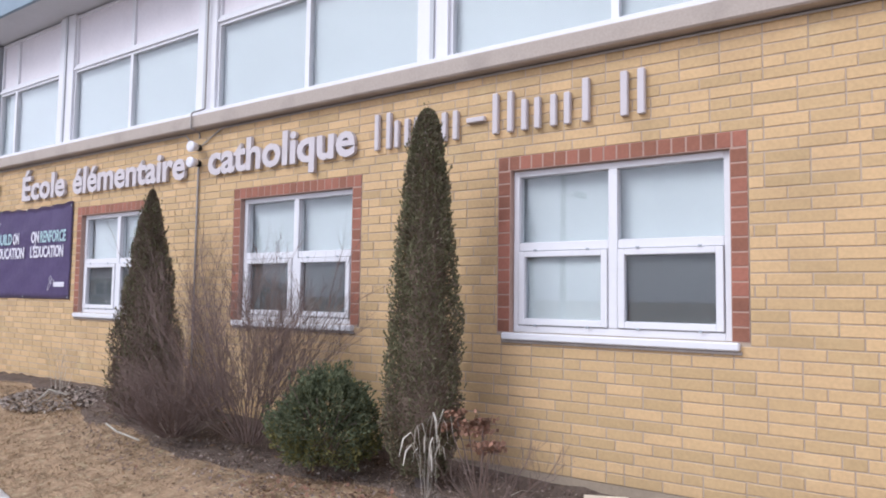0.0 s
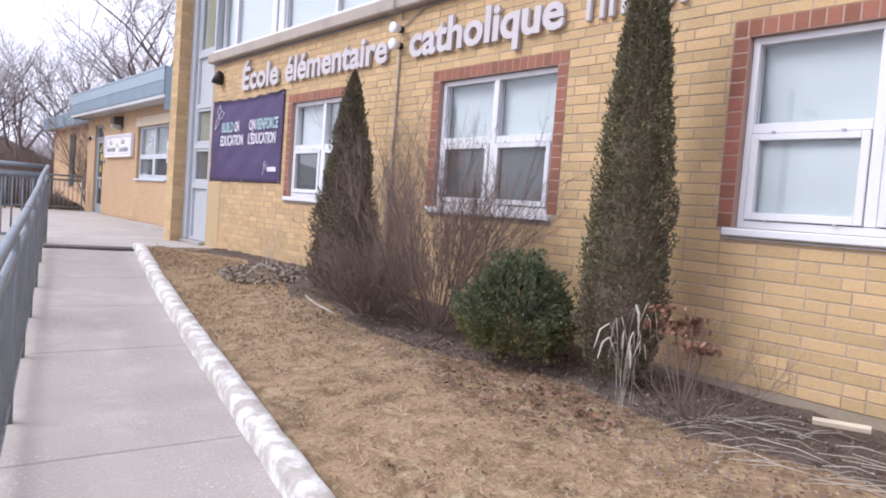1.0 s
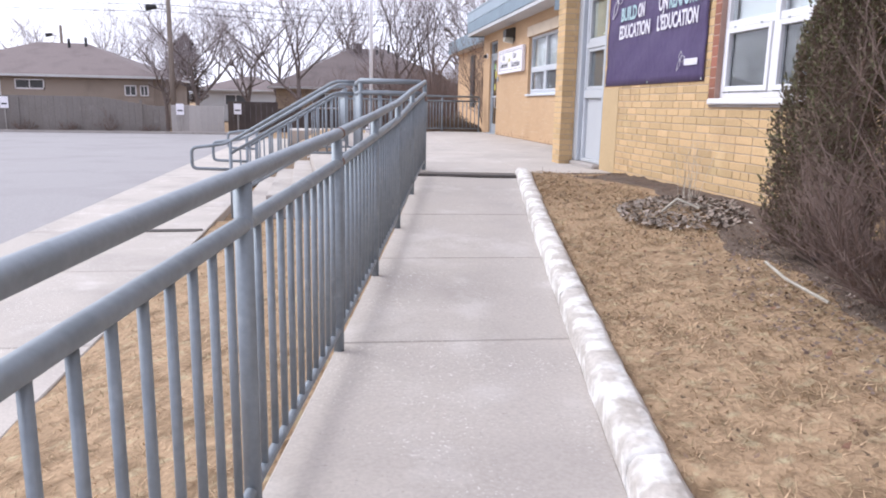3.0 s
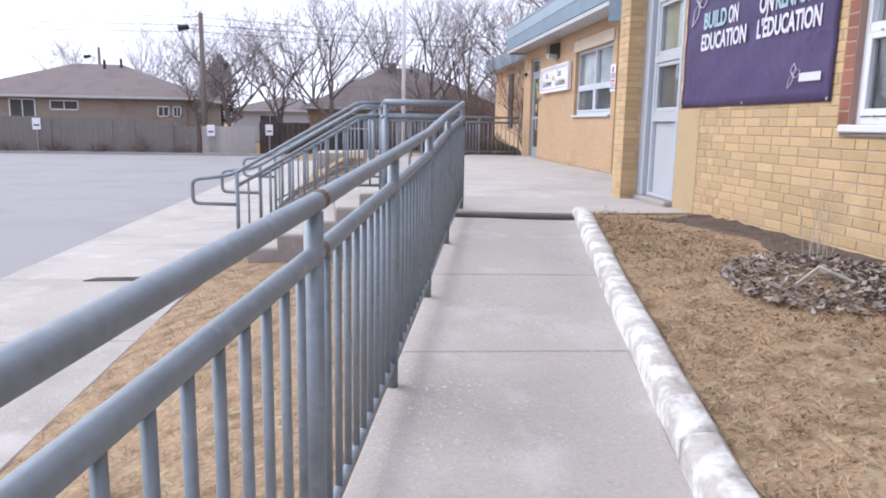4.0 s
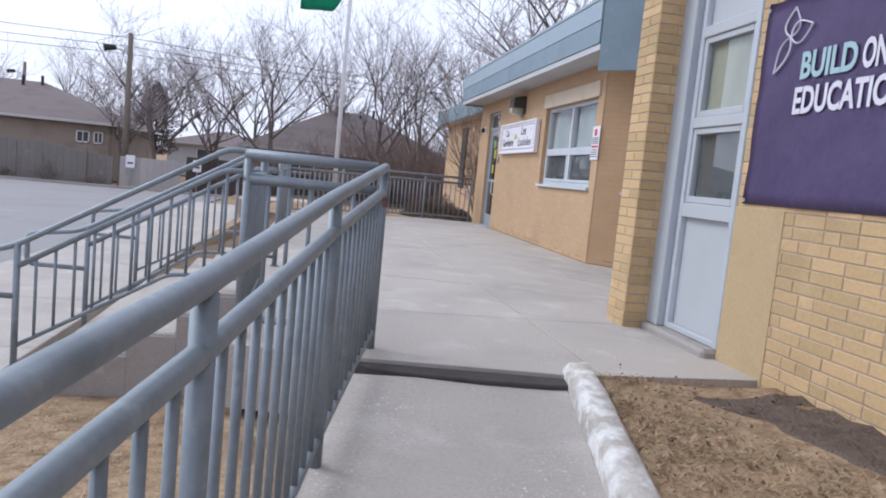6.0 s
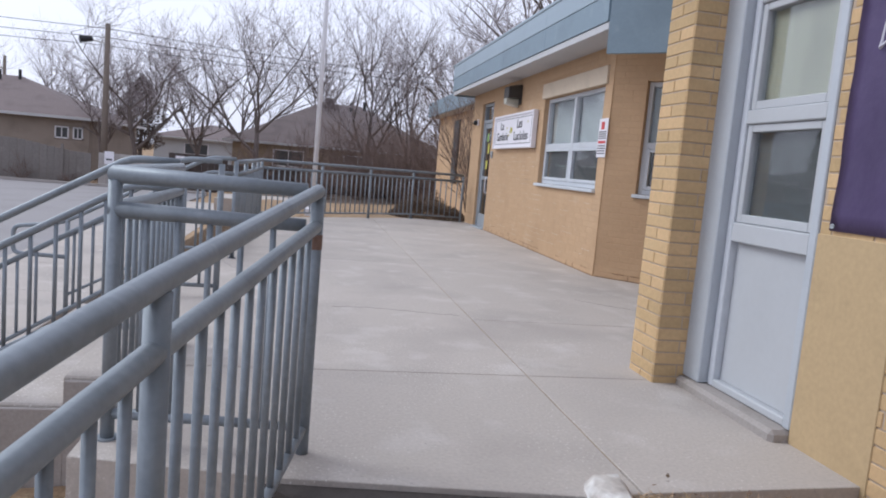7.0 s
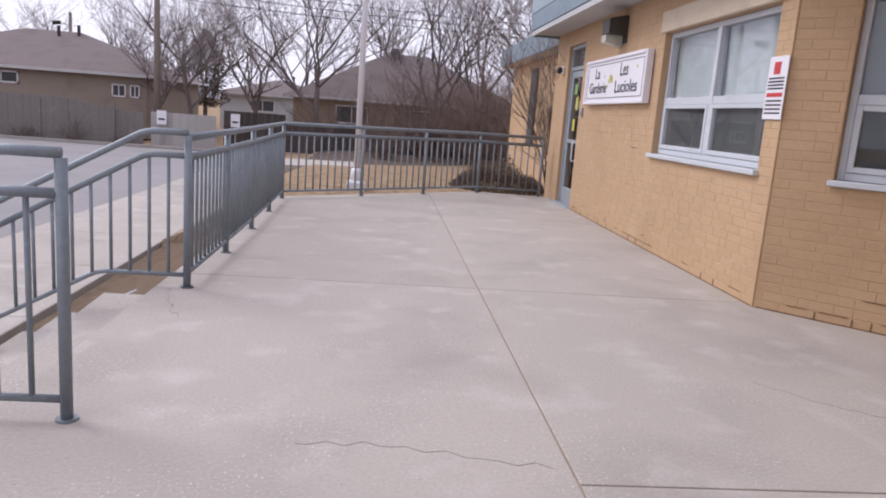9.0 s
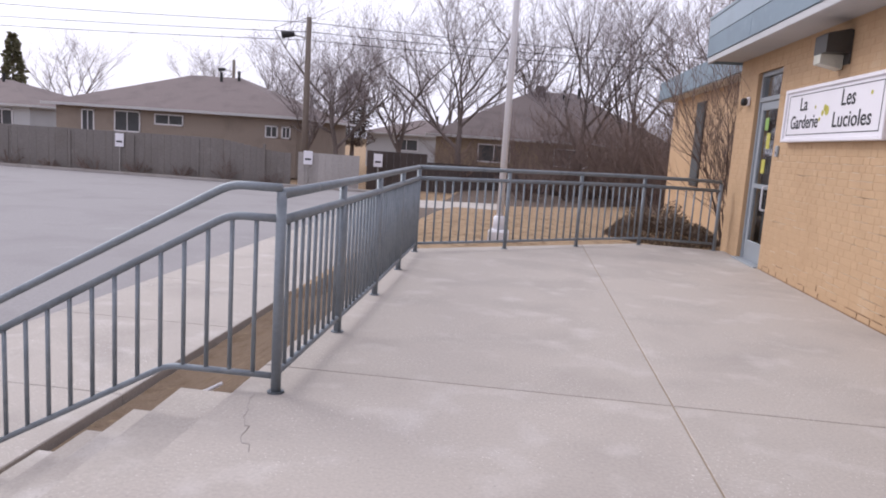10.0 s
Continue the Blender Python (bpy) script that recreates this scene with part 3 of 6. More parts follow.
roof = thing("roof_main", (5, 2, 4.66), "flat school roof with a deep grey-blue metal edge", "roof", kind="structure")
part("soffit", box(3.22, 3.98, Y0, 10.62, 4.645, 4.66), M_SOFF, roof, "pale soffit boards")
part("fascia", box(3.17, 3.215, Y0, 10.66, 4.62, 5.0, 0.006), M_ROOFB, roof, "blue-grey metal fascia")
part("coping", box(3.15, 3.40, Y0, 10.68, 5.002, 5.05, 0.008), M_ROOFL, roof)
part("end_fascia", box(3.216, 8.5, 10.625, 10.66, 4.62, 5.0, 0.006), M_ROOFB, roof)
part("deck", box(3.22, 12, Y0, 10.62, 4.662, 4.98), M_CONCD, roof)

hidden = thing("wall_back", (8, 6, -0.5), "plain brick side of the school", "wall", kind="structure")
part("side", box(3.98, 8.5, 10.2, 10.45, -0.5, 4.64), M_BRICK, hidden)
part("back", box(11.8, 12, Y0, 10.4, -0.5, 4.64), M_BRICK, hidden)
part("south", box(3.98, 11.8, Y0, Y0 + 0.2, -0.5, 4.64), M_BRICK, hidden)

pil = thing("pilaster", (3.5, 10.3, 0), "yellow brick pilaster rising from the landing to the roof", "pilaster", kind="structure")
part("core", box(3.3915, 3.97, 10.1715, 10.468, -0.3, 4.62), M_MORTAR, pil)


# windows
def school_window(a, b, z0, z1, lower_left):
    """A white vinyl window of four lights, seen from -x; a and b its ends along y."""
    w = thing("window_1", (WALL + 0.08, (a + b) / 2, z0), "white vinyl window with four lights, blinds above and screens below", "window", "school windows", "structure")
    x, c, zm = WALL + 0.075, (a + b) / 2, z0 + (z1 - z0) * 0.525
    bm = bmesh.new()
    for p, q, r, s in ((a, a + 0.045, z0, z1), (b - 0.045, b, z0, z1), (a + 0.045, b - 0.045, z0, z0 + 0.05), (a + 0.045, b - 0.045, z1 - 0.045, z1)):
        box(x - 0.03, x + 0.05, p, q, r, s, 0.004, bm)
    part("frame", bm, M_WHITE, w)
    part("mullion", box(x - 0.034, x + 0.045, c - 0.032, c + 0.032, z0 + 0.051, z1 - 0.046, 0.004), M_WHITE, w)
    for p, q in ((a + 0.046, c - 0.033), (c + 0.033, b - 0.046)):
        part("rail", box(x - 0.028, x + 0.045, p, q, zm - 0.03, zm + 0.03, 0.004), M_WHITE, w)
        g = part("pane", box(x + 0.008, x + 0.014, p, q, zm + 0.03, z1 - 0.045), M_GLASS, w)
        g.visible_shadow = False
        part("blind", box(x + 0.06, x + 0.066, p - 0.03, q + 0.03, zm - 0.02, z1), M_BLIND, w, "drawn pale roller blind")
        s = bmesh.new()
        for k in ((p + 0.004, p + 0.05, z0 + 0.055, zm - 0.034), (q - 0.05, q - 0.004, z0 + 0.055, zm - 0.034), (p + 0.05, q - 0.05, z0 + 0.055, z0 + 0.10), (p + 0.05, q - 0.05, zm - 0.075, zm - 0.034)):
            box(x - 0.045, x + 0.02, *k, 0.004, s)
        sash = part("sash", s, M_WHITE, w)
        for yy in (p + 0.14, q - 0.14):
            for zz in (z0 + 0.045, zm - 0.035):
                part("latch", box(x - 0.055, x - 0.046, yy - 0.012, yy + 0.012, zz, zz + 0.014, 0.002), M_ALU, sash)
        g = part("pane", box(x - 0.012, x - 0.006, p + 0.05, q - 0.05, z0 + 0.10, zm - 0.075), M_GLASS, sash)
        g.visible_shadow = False
        pale = lower_left and p > c
        part("screen", box(x + 0.006, x + 0.012, p + 0.05, q - 0.05, z0 + 0.10, zm - 0.075), M_BLIND if pale else M_SCREEN, sash, "pale blind behind the glass" if pale else "dark insect screen")
    # no room is built: this sheet carries its darkness as colour
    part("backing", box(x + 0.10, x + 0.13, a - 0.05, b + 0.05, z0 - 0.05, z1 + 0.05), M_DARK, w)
    part("sill", box(WALL - 0.045, WALL + 0.075, a - 0.05, b + 0.05, z0 - 0.052, z0 - 0.002, 0.008), M_WHITE, w, "projecting white metal sill")
    part("drip", box(WALL - 0.02, WALL + 0.08, a - 0.06, b + 0.06, z0 - 0.075, z0 - 0.054, 0.004), M_CONCD, w)


for (a, b, c, d), pale in zip(OPEN, (True, False, False)):
    school_window(a + 0.105, b - 0.105, c, d - 0.105, pale)

# red brick surrounds
rbm = box(WALL - 0.006, WALL + 0.03, -0.041, 0.041, 0, 0.097, 0.004)
red_row = mesh_of(rbm, "red_brick")
red_row.materials.append(M_RED)
for a, b, c, d in OPEN:
    bm = bmesh.new()
    for k in ((a + 0.002, a + 0.103, c, d), (b - 0.103, b - 0.002, c, d), (a + 0.103, b - 0.103, d - 0.103, d - 0.002)):
        box(WALL - 0.0035, WALL + 0.13, *k, bm=bm)
    part("surround_mortar", bm, M_REDMORTAR, main_wall)
    n = 19
    step = (b - a) / n
    for i in range(n):
        piece("brick", red_row, main_wall, Matrix.Translation((0, a + step * (i + 0.5), d - 0.1)))
    m = 13
    step = (d - 0.107 - c) / m
    for i in range(m):
        for y in (a + 0.052, b - 0.052):
            piece("brick", red_row, main_wall, Matrix.Translation((0, y, c + step * i + step / 2)) @ Matrix.Rotation(math.pi / 2, 4, "X") @ Matrix.Translation((0, 0, -0.0485)) @ Matrix.Diagonal((1, 1, 1, 1)))

# tall glazed strip beside the pilaster
strip = thing("window_strip", (3.72, 9.75, 0), "tall grey-framed glazed strip with white panels", "window", kind="structure")
part("threshold", box(3.530, 3.880, 9.275, 10.172, -0.2, 0.055, 0.02), M_CONCD, strip, "worn concrete threshold")
for a, b, nm in ((10.0, 10.172, "jamb"), (9.275, 9.33, "jamb")):
    part(nm, box(3.575 if a > 9.9 else 3.622, 3.830, a, b, 0.057, 4.62, 0.006), M_JAMB, strip)
part("jamb_cover", box(3.630, 3.810, 9.95, 9.998, 0.057, 4.62, 0.006), M_FRAMEG, strip)
part("panel", box(3.675, 3.695, 9.335, 9.945, 0.10, 0.87), M_PANEL, strip, "pale lower infill panel")
for z0, z1 in ((0.057, 0.098), (0.872, 0.975), (1.50, 1.575), (2.13, 2.21), (2.93, 3.02), (4.0, 4.06)):
    part("rail", box(3.630, 3.790, 9.332, 9.948, z0, z1, 0.006), M_PANEL, strip)
part("panel", box(3.675, 3.695, 9.335, 9.945, 2.212, 2.928), M_PANEL, strip)
part("panel", box(3.675, 3.695, 9.335, 9.945, 4.062, 4.62), M_PANEL, strip)
for z0, z1, m, lab in ((0.977, 1.498, M_SCREEN, "dark insect screen"), (1.577, 2.128, M_CURT, "dim curtain behind the glass"), (3.022, 3.998, M_CURT, "dim curtain behind the glass")):
    bm = bmesh.new()
    for k in ((9.335, 9.375, z0, z1), (9.905, 9.945, z0, z1), (9.375, 9.905, z0, z0 + 0.045), (9.375, 9.905, z1 - 0.04, z1)):
        box(3.645, 3.720, *k, 0.004, bm)
    sash = part("sash", bm, M_PANEL, strip)
    g = part("pane", box(3.672, 3.678, 9.375, 9.905, z0 + 0.045, z1 - 0.04), M_GLASS, sash)
    g.visible_shadow = False
    part("screen", box(3.695, 3.701, 9.375, 9.905, z0 + 0.045, z1 - 0.04), m, sash, lab)
# room shade behind the strip, put in as a near-black sheet
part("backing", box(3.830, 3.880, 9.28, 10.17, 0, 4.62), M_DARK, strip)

# lettering on the wall: words, then a name as plain bars
sign_words = thing("wall_lettering", (WALL - 0.02, 4, 2.3), "raised pale letters of the school name on brick", "lettering")
for text, y, w in (("École", 8.12, 1.10), ("élémentaire", 6.83, 2.25), ("catholique", 4.20, 1.98)):
    letters(text, (WALL - 0.03, y, 2.287), w, 0.43, M_LETTER, sign_words, "word", depth=0.018, bold=0.012)
bars = [(0.17, 0, 0.30), (0.15, 0, 0.225), (0.15, 0, 0.225), (0.15, 0, 0.225), (0.16, 0.11, 0.15), (0.17, 0, 0.30), (0.15, 0, 0.225), (0.15, 0, 0.225), (0.05, 0, 0.30), (0.05, 0, 0.30), (0.05, 0, 0.30)]
place = [2.01, 1.80, 1.60, 1.33, 1.10, 0.87, 0.63, 0.40, 0.16, -0.11, -0.225]
for (w, lo, hi), y in zip(bars, place):
    s = min(0.045, w)
    strokes = [(y - w, y)] if lo or w < 0.06 else [(y - s, y), (y - w, y - w + s)]
    for p, q in strokes:
        part("bar", box(WALL - 0.045, WALL - 0.004, p, q, 2.29 + lo, 2.29 + hi, 0.006), M_LETTER, sign_words)

# purple banner
ban = thing("banner", (WALL - 0.02, 8.0, 1.0), "creased purple vinyl banner with white and mint words", "banner")
bm = bmesh.new()
rows = []
for i in range(41):
    y = 6.845 + (9.19 - 6.845) * i / 40
    top = 2.20 - 0.035 * math.sin(math.pi * i / 40) + 0.008 * math.sin(i * 1.1)
    rows.append([bm.verts.new((WALL - 0.016 - 0.006 * noise.noise((y * 2.2, k * 0.5, 0)) - 0.003 * math.sin(y * 9 + k), y, 1.005 + (top - 1.005) * k / 16)) for k in range(17)])
for p, q in zip(rows, rows[1:]):
    for k in range(16):
        bm.faces.new((p[k], p[k + 1], q[k + 1], q[k]))
bmesh.ops.solidify(bm, geom=bm.faces[:], thickness=0.003)
part("sheet", bm, M_PURPLE, ban, smooth=True)
BX = WALL - 0.028
for text, y, z, w, s, m in (("BUILD", 8.80, 1.715, 0.42, 0.20, M_INKT), ("ON", 8.345, 1.715, 0.165, 0.20, M_INKW), ("EDUCATION", 8.825, 1.525, 0.80, 0.20, M_INKW),
                            ("ON", 7.845, 1.72, 0.20, 0.20, M_INKW), ("RENFORCE", 7.61, 1.72, 0.64, 0.20, M_INKT), ("L'ÉDUCATION", 7.853, 1.53, 0.835, 0.20, M_INKW)):
    letters(text, (BX, y, z), w, s, m, ban, "word", depth=0.0012, bold=0.006)


def petals(y, z, s, material):
    """An outlined three-petalled flower as thin strokes."""
    bm = bmesh.new()
    for a, length, wide in ((84, 0.95, 0.42), (14, 1.1, 0.40), (240, 1.3, 0.30)):
        c, r = Vector((0, -math.cos(radians(a)), math.sin(radians(a)))), Vector((0, math.sin(radians(a)), math.cos(radians(a))))
        edge = [(u, wide * math.sin(math.pi * u ** 0.8) * (1 - 0.25 * u)) for u in (k / 8 for k in range(9))]
        pts = [c * s * length * u + r * s * w for u, w in edge] + [c * s * length * u - r * s * w for u, w in edge[-2::-1]]
        tube([Vector((BX, y, z)) + p for p in pts], s * 0.032, 4, bm)
    return part("emblem", bm, material, ban, "outlined flower emblem")


petals(8.93, 1.96, 0.17, M_INKW)
petals(7.30, 1.21, 0.085, M_INKW)
part("bar", box(BX - 0.002, BX + 0.001, 6.96, 7.215, 1.155, 1.215), M_INKW, ban, "plain bar for a wordmark")
gm = mesh_of(tube([(0, 0, 0), (-0.006, 0, 0)], 0.012, 10), "grommet")
gm.materials.append(M_ALU)
for y in (6.87, 8.0, 9.165):
    for z in (1.025, 2.15):
        piece("grommet", gm, ban, Matrix.Translation((WALL - 0.024, y, z)))

# bell, floodlights and conduit
bell = thing("wall_bell", (WALL, 8.93, 2.4), "small black horn speaker fixed to the brick", "speaker")
part("bracket", box(WALL - 0.05, WALL - 0.009, 8.90, 8.96, 2.46, 2.60, 0.006), M_BLACK, bell)
part("horn", tube([(WALL - 0.05, 8.93, 2.62), (WALL - 0.07, 8.93, 2.56), (WALL - 0.09, 8.93, 2.44)], [0.03, 0.06, 0.085], 12), M_BLACK, bell, smooth=True)
for z, lab in ((2.58, "upper"), (2.42, "lower")):
    fl = thing("floodlight", (WALL, 4.39, z), "round white outdoor floodlight on the brick wall", "lamp", "wall floodlights")
    part("base", tube([(WALL - 0.009, 4.39, z), (WALL - 0.05, 4.39, z)], 0.035, 10), M_BLACK, fl)
    part("head", tube([(WALL - 0.05, 4.39, z), (WALL - 0.075, 4.38, z), (WALL - 0.15, 4.35, z - 0.01), (WALL - 0.155, 4.35, z - 0.01)], [0.026, 0.042, 0.055, 0.045], 14), M_POLE, fl, smooth=True)
cond = thing("conduit", (WALL, 4.39, 0), "thin grey metal conduit running down the brick", "conduit")
part("drop", tube([(WALL - 0.02, 4.39, 2.38), (WALL - 0.02, 4.39, -0.1)], 0.011, 8), M_CONDUIT, cond)
part("riser", tube(bend([(WALL - 0.02, 4.39, 2.68), (WALL - 0.02, 4.39, 2.74), (3.50, 4.39, 2.76), (3.50, 4.39, 2.92), (3.66, 4.39, 3.0), (3.66, 4.39, 4.5)], 0.03), 0.008, 8), M_CONDUIT, cond)
part("branch", tube(bend([(WALL - 0.02, 4.42, 2.62), (WALL - 0.02, 4.55, 2.66), (WALL - 0.02, 4.61, 2.735), (WALL - 0.02, 9.2, 2.735)], 0.05), 0.008, 8), M_CONDUIT, cond)
part("branch", tube(bend([(WALL - 0.02, 4.35, 2.60), (WALL - 0.02, 4.17, 2.68), (WALL - 0.02, 4.04, 2.742), (WALL - 0.02, -5.9, 2.742)], 0.05), 0.007, 8), M_CONDUIT, cond)

# ---- the daycare wing ----
WX = 4.76
wing = thing("wall_wing", (WX, 18, 0), "tan painted brick wall of the low wing", "wall", kind="structure")
DW = (14.68, 16.95, 0.985, 2.29)
DD = (20.08, 21.02, -0.02, 2.50)
bm = bmesh.new()
for a, b, c, d in cut_wall(14.45, 21.85, -0.4, 2.78, [DW, DD]):
    box(WX + 0.0015, WX + 0.32, a, b, c, d, bm=bm)
part("masonry", bm, M_PMORTAR, wing)
part("return", box(WX + 0.01, 6.2, 21.6, 21.846, -0.4, 2.78), M_PBRICK, wing)
part("lintel", box(WX - 0.03, WX + 0.2, 14.60, 17.02, 2.292, 2.51, 0.008), M_CREAM, wing, "cream concrete lintel")
cham = thing("wall_chamfer", (5.6, 13.6, 0), "tan painted brick wall set at an angle", "wall", kind="structure")
# along the angled wall: local y runs from its corner; local x points out of it to the back
CW = lambda o, s, z: (4.77 + (s + o) / math.sqrt(2), 14.45 + (-s + o) / math.sqrt(2), z)
CO = (0.40, 2.10, 0.975, 2.31)


def slant(bm):
    """From local (out, along, z) of the angled wall to the world."""
    for v in bm.verts:
        v.co = CW(v.co.x, v.co.y, v.co.z)
    bmesh.ops.recalc_face_normals(bm, faces=bm.faces[:])
    return bm


bm = bmesh.new()
for a, b, c, d in cut_wall(0.0, 5.3, -0.4, 2.78, [CO]):
    box(0.0015, 0.30, a, b, c, d, bm=bm)
part("masonry", slant(bm), M_PMORTAR, cham)
verts, faces = joined_bricks(lay(14.45, 21.85, 0.0, 2.74, [DW, DD, (14.58, 17.04, 2.28, 2.52)], 5), lambda o, c, z: (WX + o * 0.3, c, z))
tagged(raw("brick_courses", verts, faces, M_PBRICK, wing), kind="stuff")
verts, faces = joined_bricks(lay(0.0, 4.2, 0.0, 2.74, [CO], 6), lambda o, c, z: CW(o * 0.3, c, z))
tagged(raw("brick_courses", verts, faces, M_PBRICK, cham), kind="stuff")

# open dark joints where the paint has chipped near the ground
for wall, lo, hi, to_w, seed in ((wing, 14.47, 20.0, lambda o, c, z: (WX + o, c, z), 15), (cham, 0.02, 4.0, lambda o, c, z: CW(o, c, z), 16)):
    rng = random.Random(seed)
    bm = bmesh.new()
    box(-0.0055, 0.001, lo, hi, 0.001, 0.011, bm=bm)
    for c, z, w in lay(14.45, 21.85, 0.0, 0.3, [], 5) if wall is wing else lay(0.0, 4.2, 0.0, 0.3, [], 6):
        if not lo + 0.2 < c < hi - 0.2:
            continue
        keep = ((0.55, 0.06, 0.0, 0.0) if wall is wing else (1.3, 0.4, 0.1, 0.05))[min(3, int(z / COURSE))] * (0.5 + 0.8 * noise.noise((c * 0.9, z, seed)) + 0.3)
        if rng.random() < keep:
            box(-0.0055, 0.001, c + w / 2 - 0.0025, c + w / 2 + 0.0025, z + 0.004, z + COURSE - 0.010, bm=bm)
        if rng.random() < keep:
            e = rng.uniform(0.3, 1.0) * w / 2
            box(-0.0055, 0.001, c - e, c + e, z + COURSE - 0.007, z + COURSE - 0.002, bm=bm)
    for v in bm.verts:
        v.co = to_w(v.co.x, v.co.y, v.co.z)
    bmesh.ops.recalc_face_normals(bm, faces=bm.faces[:])
    tagged(part("open_joint", bm, M_OPENJ, wall, "dark open joints near the ground"), kind="stuff")


rng = random.Random(83)
bm = bmesh.new()
for k in range(130):
    y, row, w = rng.choice((rng.gauss(17.3, 1.0), rng.uniform(14.6, 19.9))), rng.randrange(2, 21), rng.uniform(0.03, 0.2)
    if row * COURSE > 0.9 and y - w < 17.05:
        continue
    z = row * COURSE - 0.004
    box(WX - 0.0032, WX + 0.001, y - w, y + w, z - 0.0015, z + 0.003 * rng.random(), bm=bm)
tagged(part("paint_chip", bm, M_CREAM, wing, "pale chips along the bed joints"), kind="stuff")


def wing_window(a, b, z0, z1, to_world, at, tilt_pane):
    """A grey-framed window of four lights; to_world turns (out, along, z) into places."""
    w = thing("window_2", at, "grey aluminium window with pale blinds above dark screens", "window", "wing windows", "structure")
    x, c, zm = 0.10, (a + b) / 2, z0 + (z1 - z0) * 0.44

    def p_(name, bm, m, par, label=""):
        for v in bm.verts:
            v.co = to_world(v.co.x, v.co.y, v.co.z)
        bmesh.ops.recalc_face_normals(bm, faces=bm.faces[:])
        return part(name, bm, m, par, label)

    bm = bmesh.new()
    for k in ((a, a + 0.05, z0, z1), (b - 0.05, b, z0, z1), (a + 0.05, b - 0.05, z0, z0 + 0.055), (a + 0.05, b - 0.05, z1 - 0.05, z1)):
        box(x - 0.03, x + 0.05, *k, 0.004, bm)
    p_("frame", bm, M_FRAMEG, w)
    p_("mullion", box(x - 0.034, x + 0.05, c - 0.035, c + 0.035, z0 + 0.056, z1 - 0.051, 0.004), M_FRAMEG, w)
    for p, q in ((a + 0.051, c - 0.036), (c + 0.036, b - 0.051)):
        p_("rail", box(x - 0.03, x + 0.05, p, q, zm - 0.035, zm + 0.035, 0.004), M_FRAMEG, w)
        g = p_("pane", box(x + 0.01, x + 0.016, p, q, zm + 0.035, z1 - 0.05), M_GLASS, w)
        g.visible_shadow = False
        p_("blind", box(x + 0.06, x + 0.066, p - 0.03, q + 0.03, zm - 0.02, z1), M_BLIND, w, "drawn pale blind")
        bm = bmesh.new()
        for k in ((p + 0.002, p + 0.045, z0 + 0.058, zm - 0.037), (q - 0.045, q - 0.002, z0 + 0.058, zm - 0.037), (p + 0.045, q - 0.045, z0 + 0.058, z0 + 0.10), (p + 0.045, q - 0.045, zm - 0.075, zm - 0.037)):
            box(x - 0.04, x + 0.02, *k, 0.004, bm)
        sash = p_("sash", bm, M_FRAMEG, w)
        g = p_("pane", box(x - 0.012, x - 0.006, p + 0.045, q - 0.045, z0 + 0.10, zm - 0.075), M_GLASS, sash)
        g.visible_shadow = False
        p_("screen", box(x + 0.008, x + 0.014, p + 0.045, q - 0.045, z0 + 0.10, zm - 0.075), M_SCREEN, sash, "dark insect screen")
    # sheet coloured as dark as the unlit room it replaces
    p_("backing", box(x + 0.12, x + 0.15, a - 0.05, b + 0.05, z0 - 0.05, z1 + 0.05), M_DARK, w)
    p_("sill", box(-0.05, x - 0.03, a - 0.03, b + 0.03, z0 - 0.045, z0 - 0.002, 0.006), M_FRAMEG, w, "pale metal sill")


wing_window(DW[0] + 0.002, DW[1] - 0.002, DW[2] + 0.05, DW[3] - 0.003, lambda o, s, z: (WX + o, s, z), (WX, 15.8, 1), 0)
wing_window(CO[0] + 0.002, CO[1] - 0.002, CO[2] + 0.05, CO[3] - 0.003, CW, (5.6, 13.6, 1), 0)

# entrance door of the wing
door = thing("door_1", (WX + 0.1, 20.55, 0), "grey aluminium glass door with yellow and green notices", "door", kind="structure")
dx = WX + 0.09
bm = bmesh.new()
for k in ((20.085, 20.135, 0, 2.495), (20.965, 21.015, 0, 2.495), (20.135, 20.965, 2.44, 2.495), (20.135, 20.965, 2.11, 2.17)):
    box(dx - 0.04, dx + 0.06, *k, 0.004, bm)
part("frame", bm, M_ALU, door)
g = part("transom_pane", box(dx, dx + 0.006, 20.135, 20.965, 2.17, 2.44), M_GLASS, door)
g.visible_shadow = False
bm = bmesh.new()
for k in ((20.14, 20.23, 0.02, 2.105), (20.87, 20.96, 0.02, 2.105), (20.23, 20.87, 0.02, 0.27), (20.23, 20.87, 2.0, 2.105)):
    box(dx - 0.02, dx + 0.025, *k, 0.004, bm)
leaf = part("leaf", bm, M_ALU, door)
g = part("pane", box(dx, dx + 0.006, 20.23, 20.87, 0.27, 2.0), M_GLASS, leaf)
g.visible_shadow = False
part("pull_handle", tube(bend([(dx - 0.02, 20.29, 1.02), (dx - 0.085, 20.29, 1.02), (dx - 0.085, 20.29, 0.72), (dx - 0.02, 20.29, 0.72)], 0.03), 0.012, 8), M_POLE, leaf, "white pull handle", True)
part("push_bar", box(dx - 0.03, dx - 0.021, 20.25, 20.86, 0.98, 1.04, 0.004), M_ALU, leaf)
for y, z0, z1, m in ((20.70, 1.74, 1.90, M_GREENP), (20.58, 1.50, 1.70, M_YELLOW), (20.66, 1.18, 1.36, M_YELLOW)):
    part("notice", box(dx - 0.004, dx - 0.002, y - 0.065, y + 0.065, z0, z1), m, leaf, "coloured paper notice")
# flat near-black sheet for the shade indoors; no hall is built
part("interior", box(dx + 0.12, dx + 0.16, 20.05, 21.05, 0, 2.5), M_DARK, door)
part("threshold", box(WX - 0.06, WX + 0.2, 20.07, 21.03, -0.05, 0.018, 0.006), M_ALU, door)

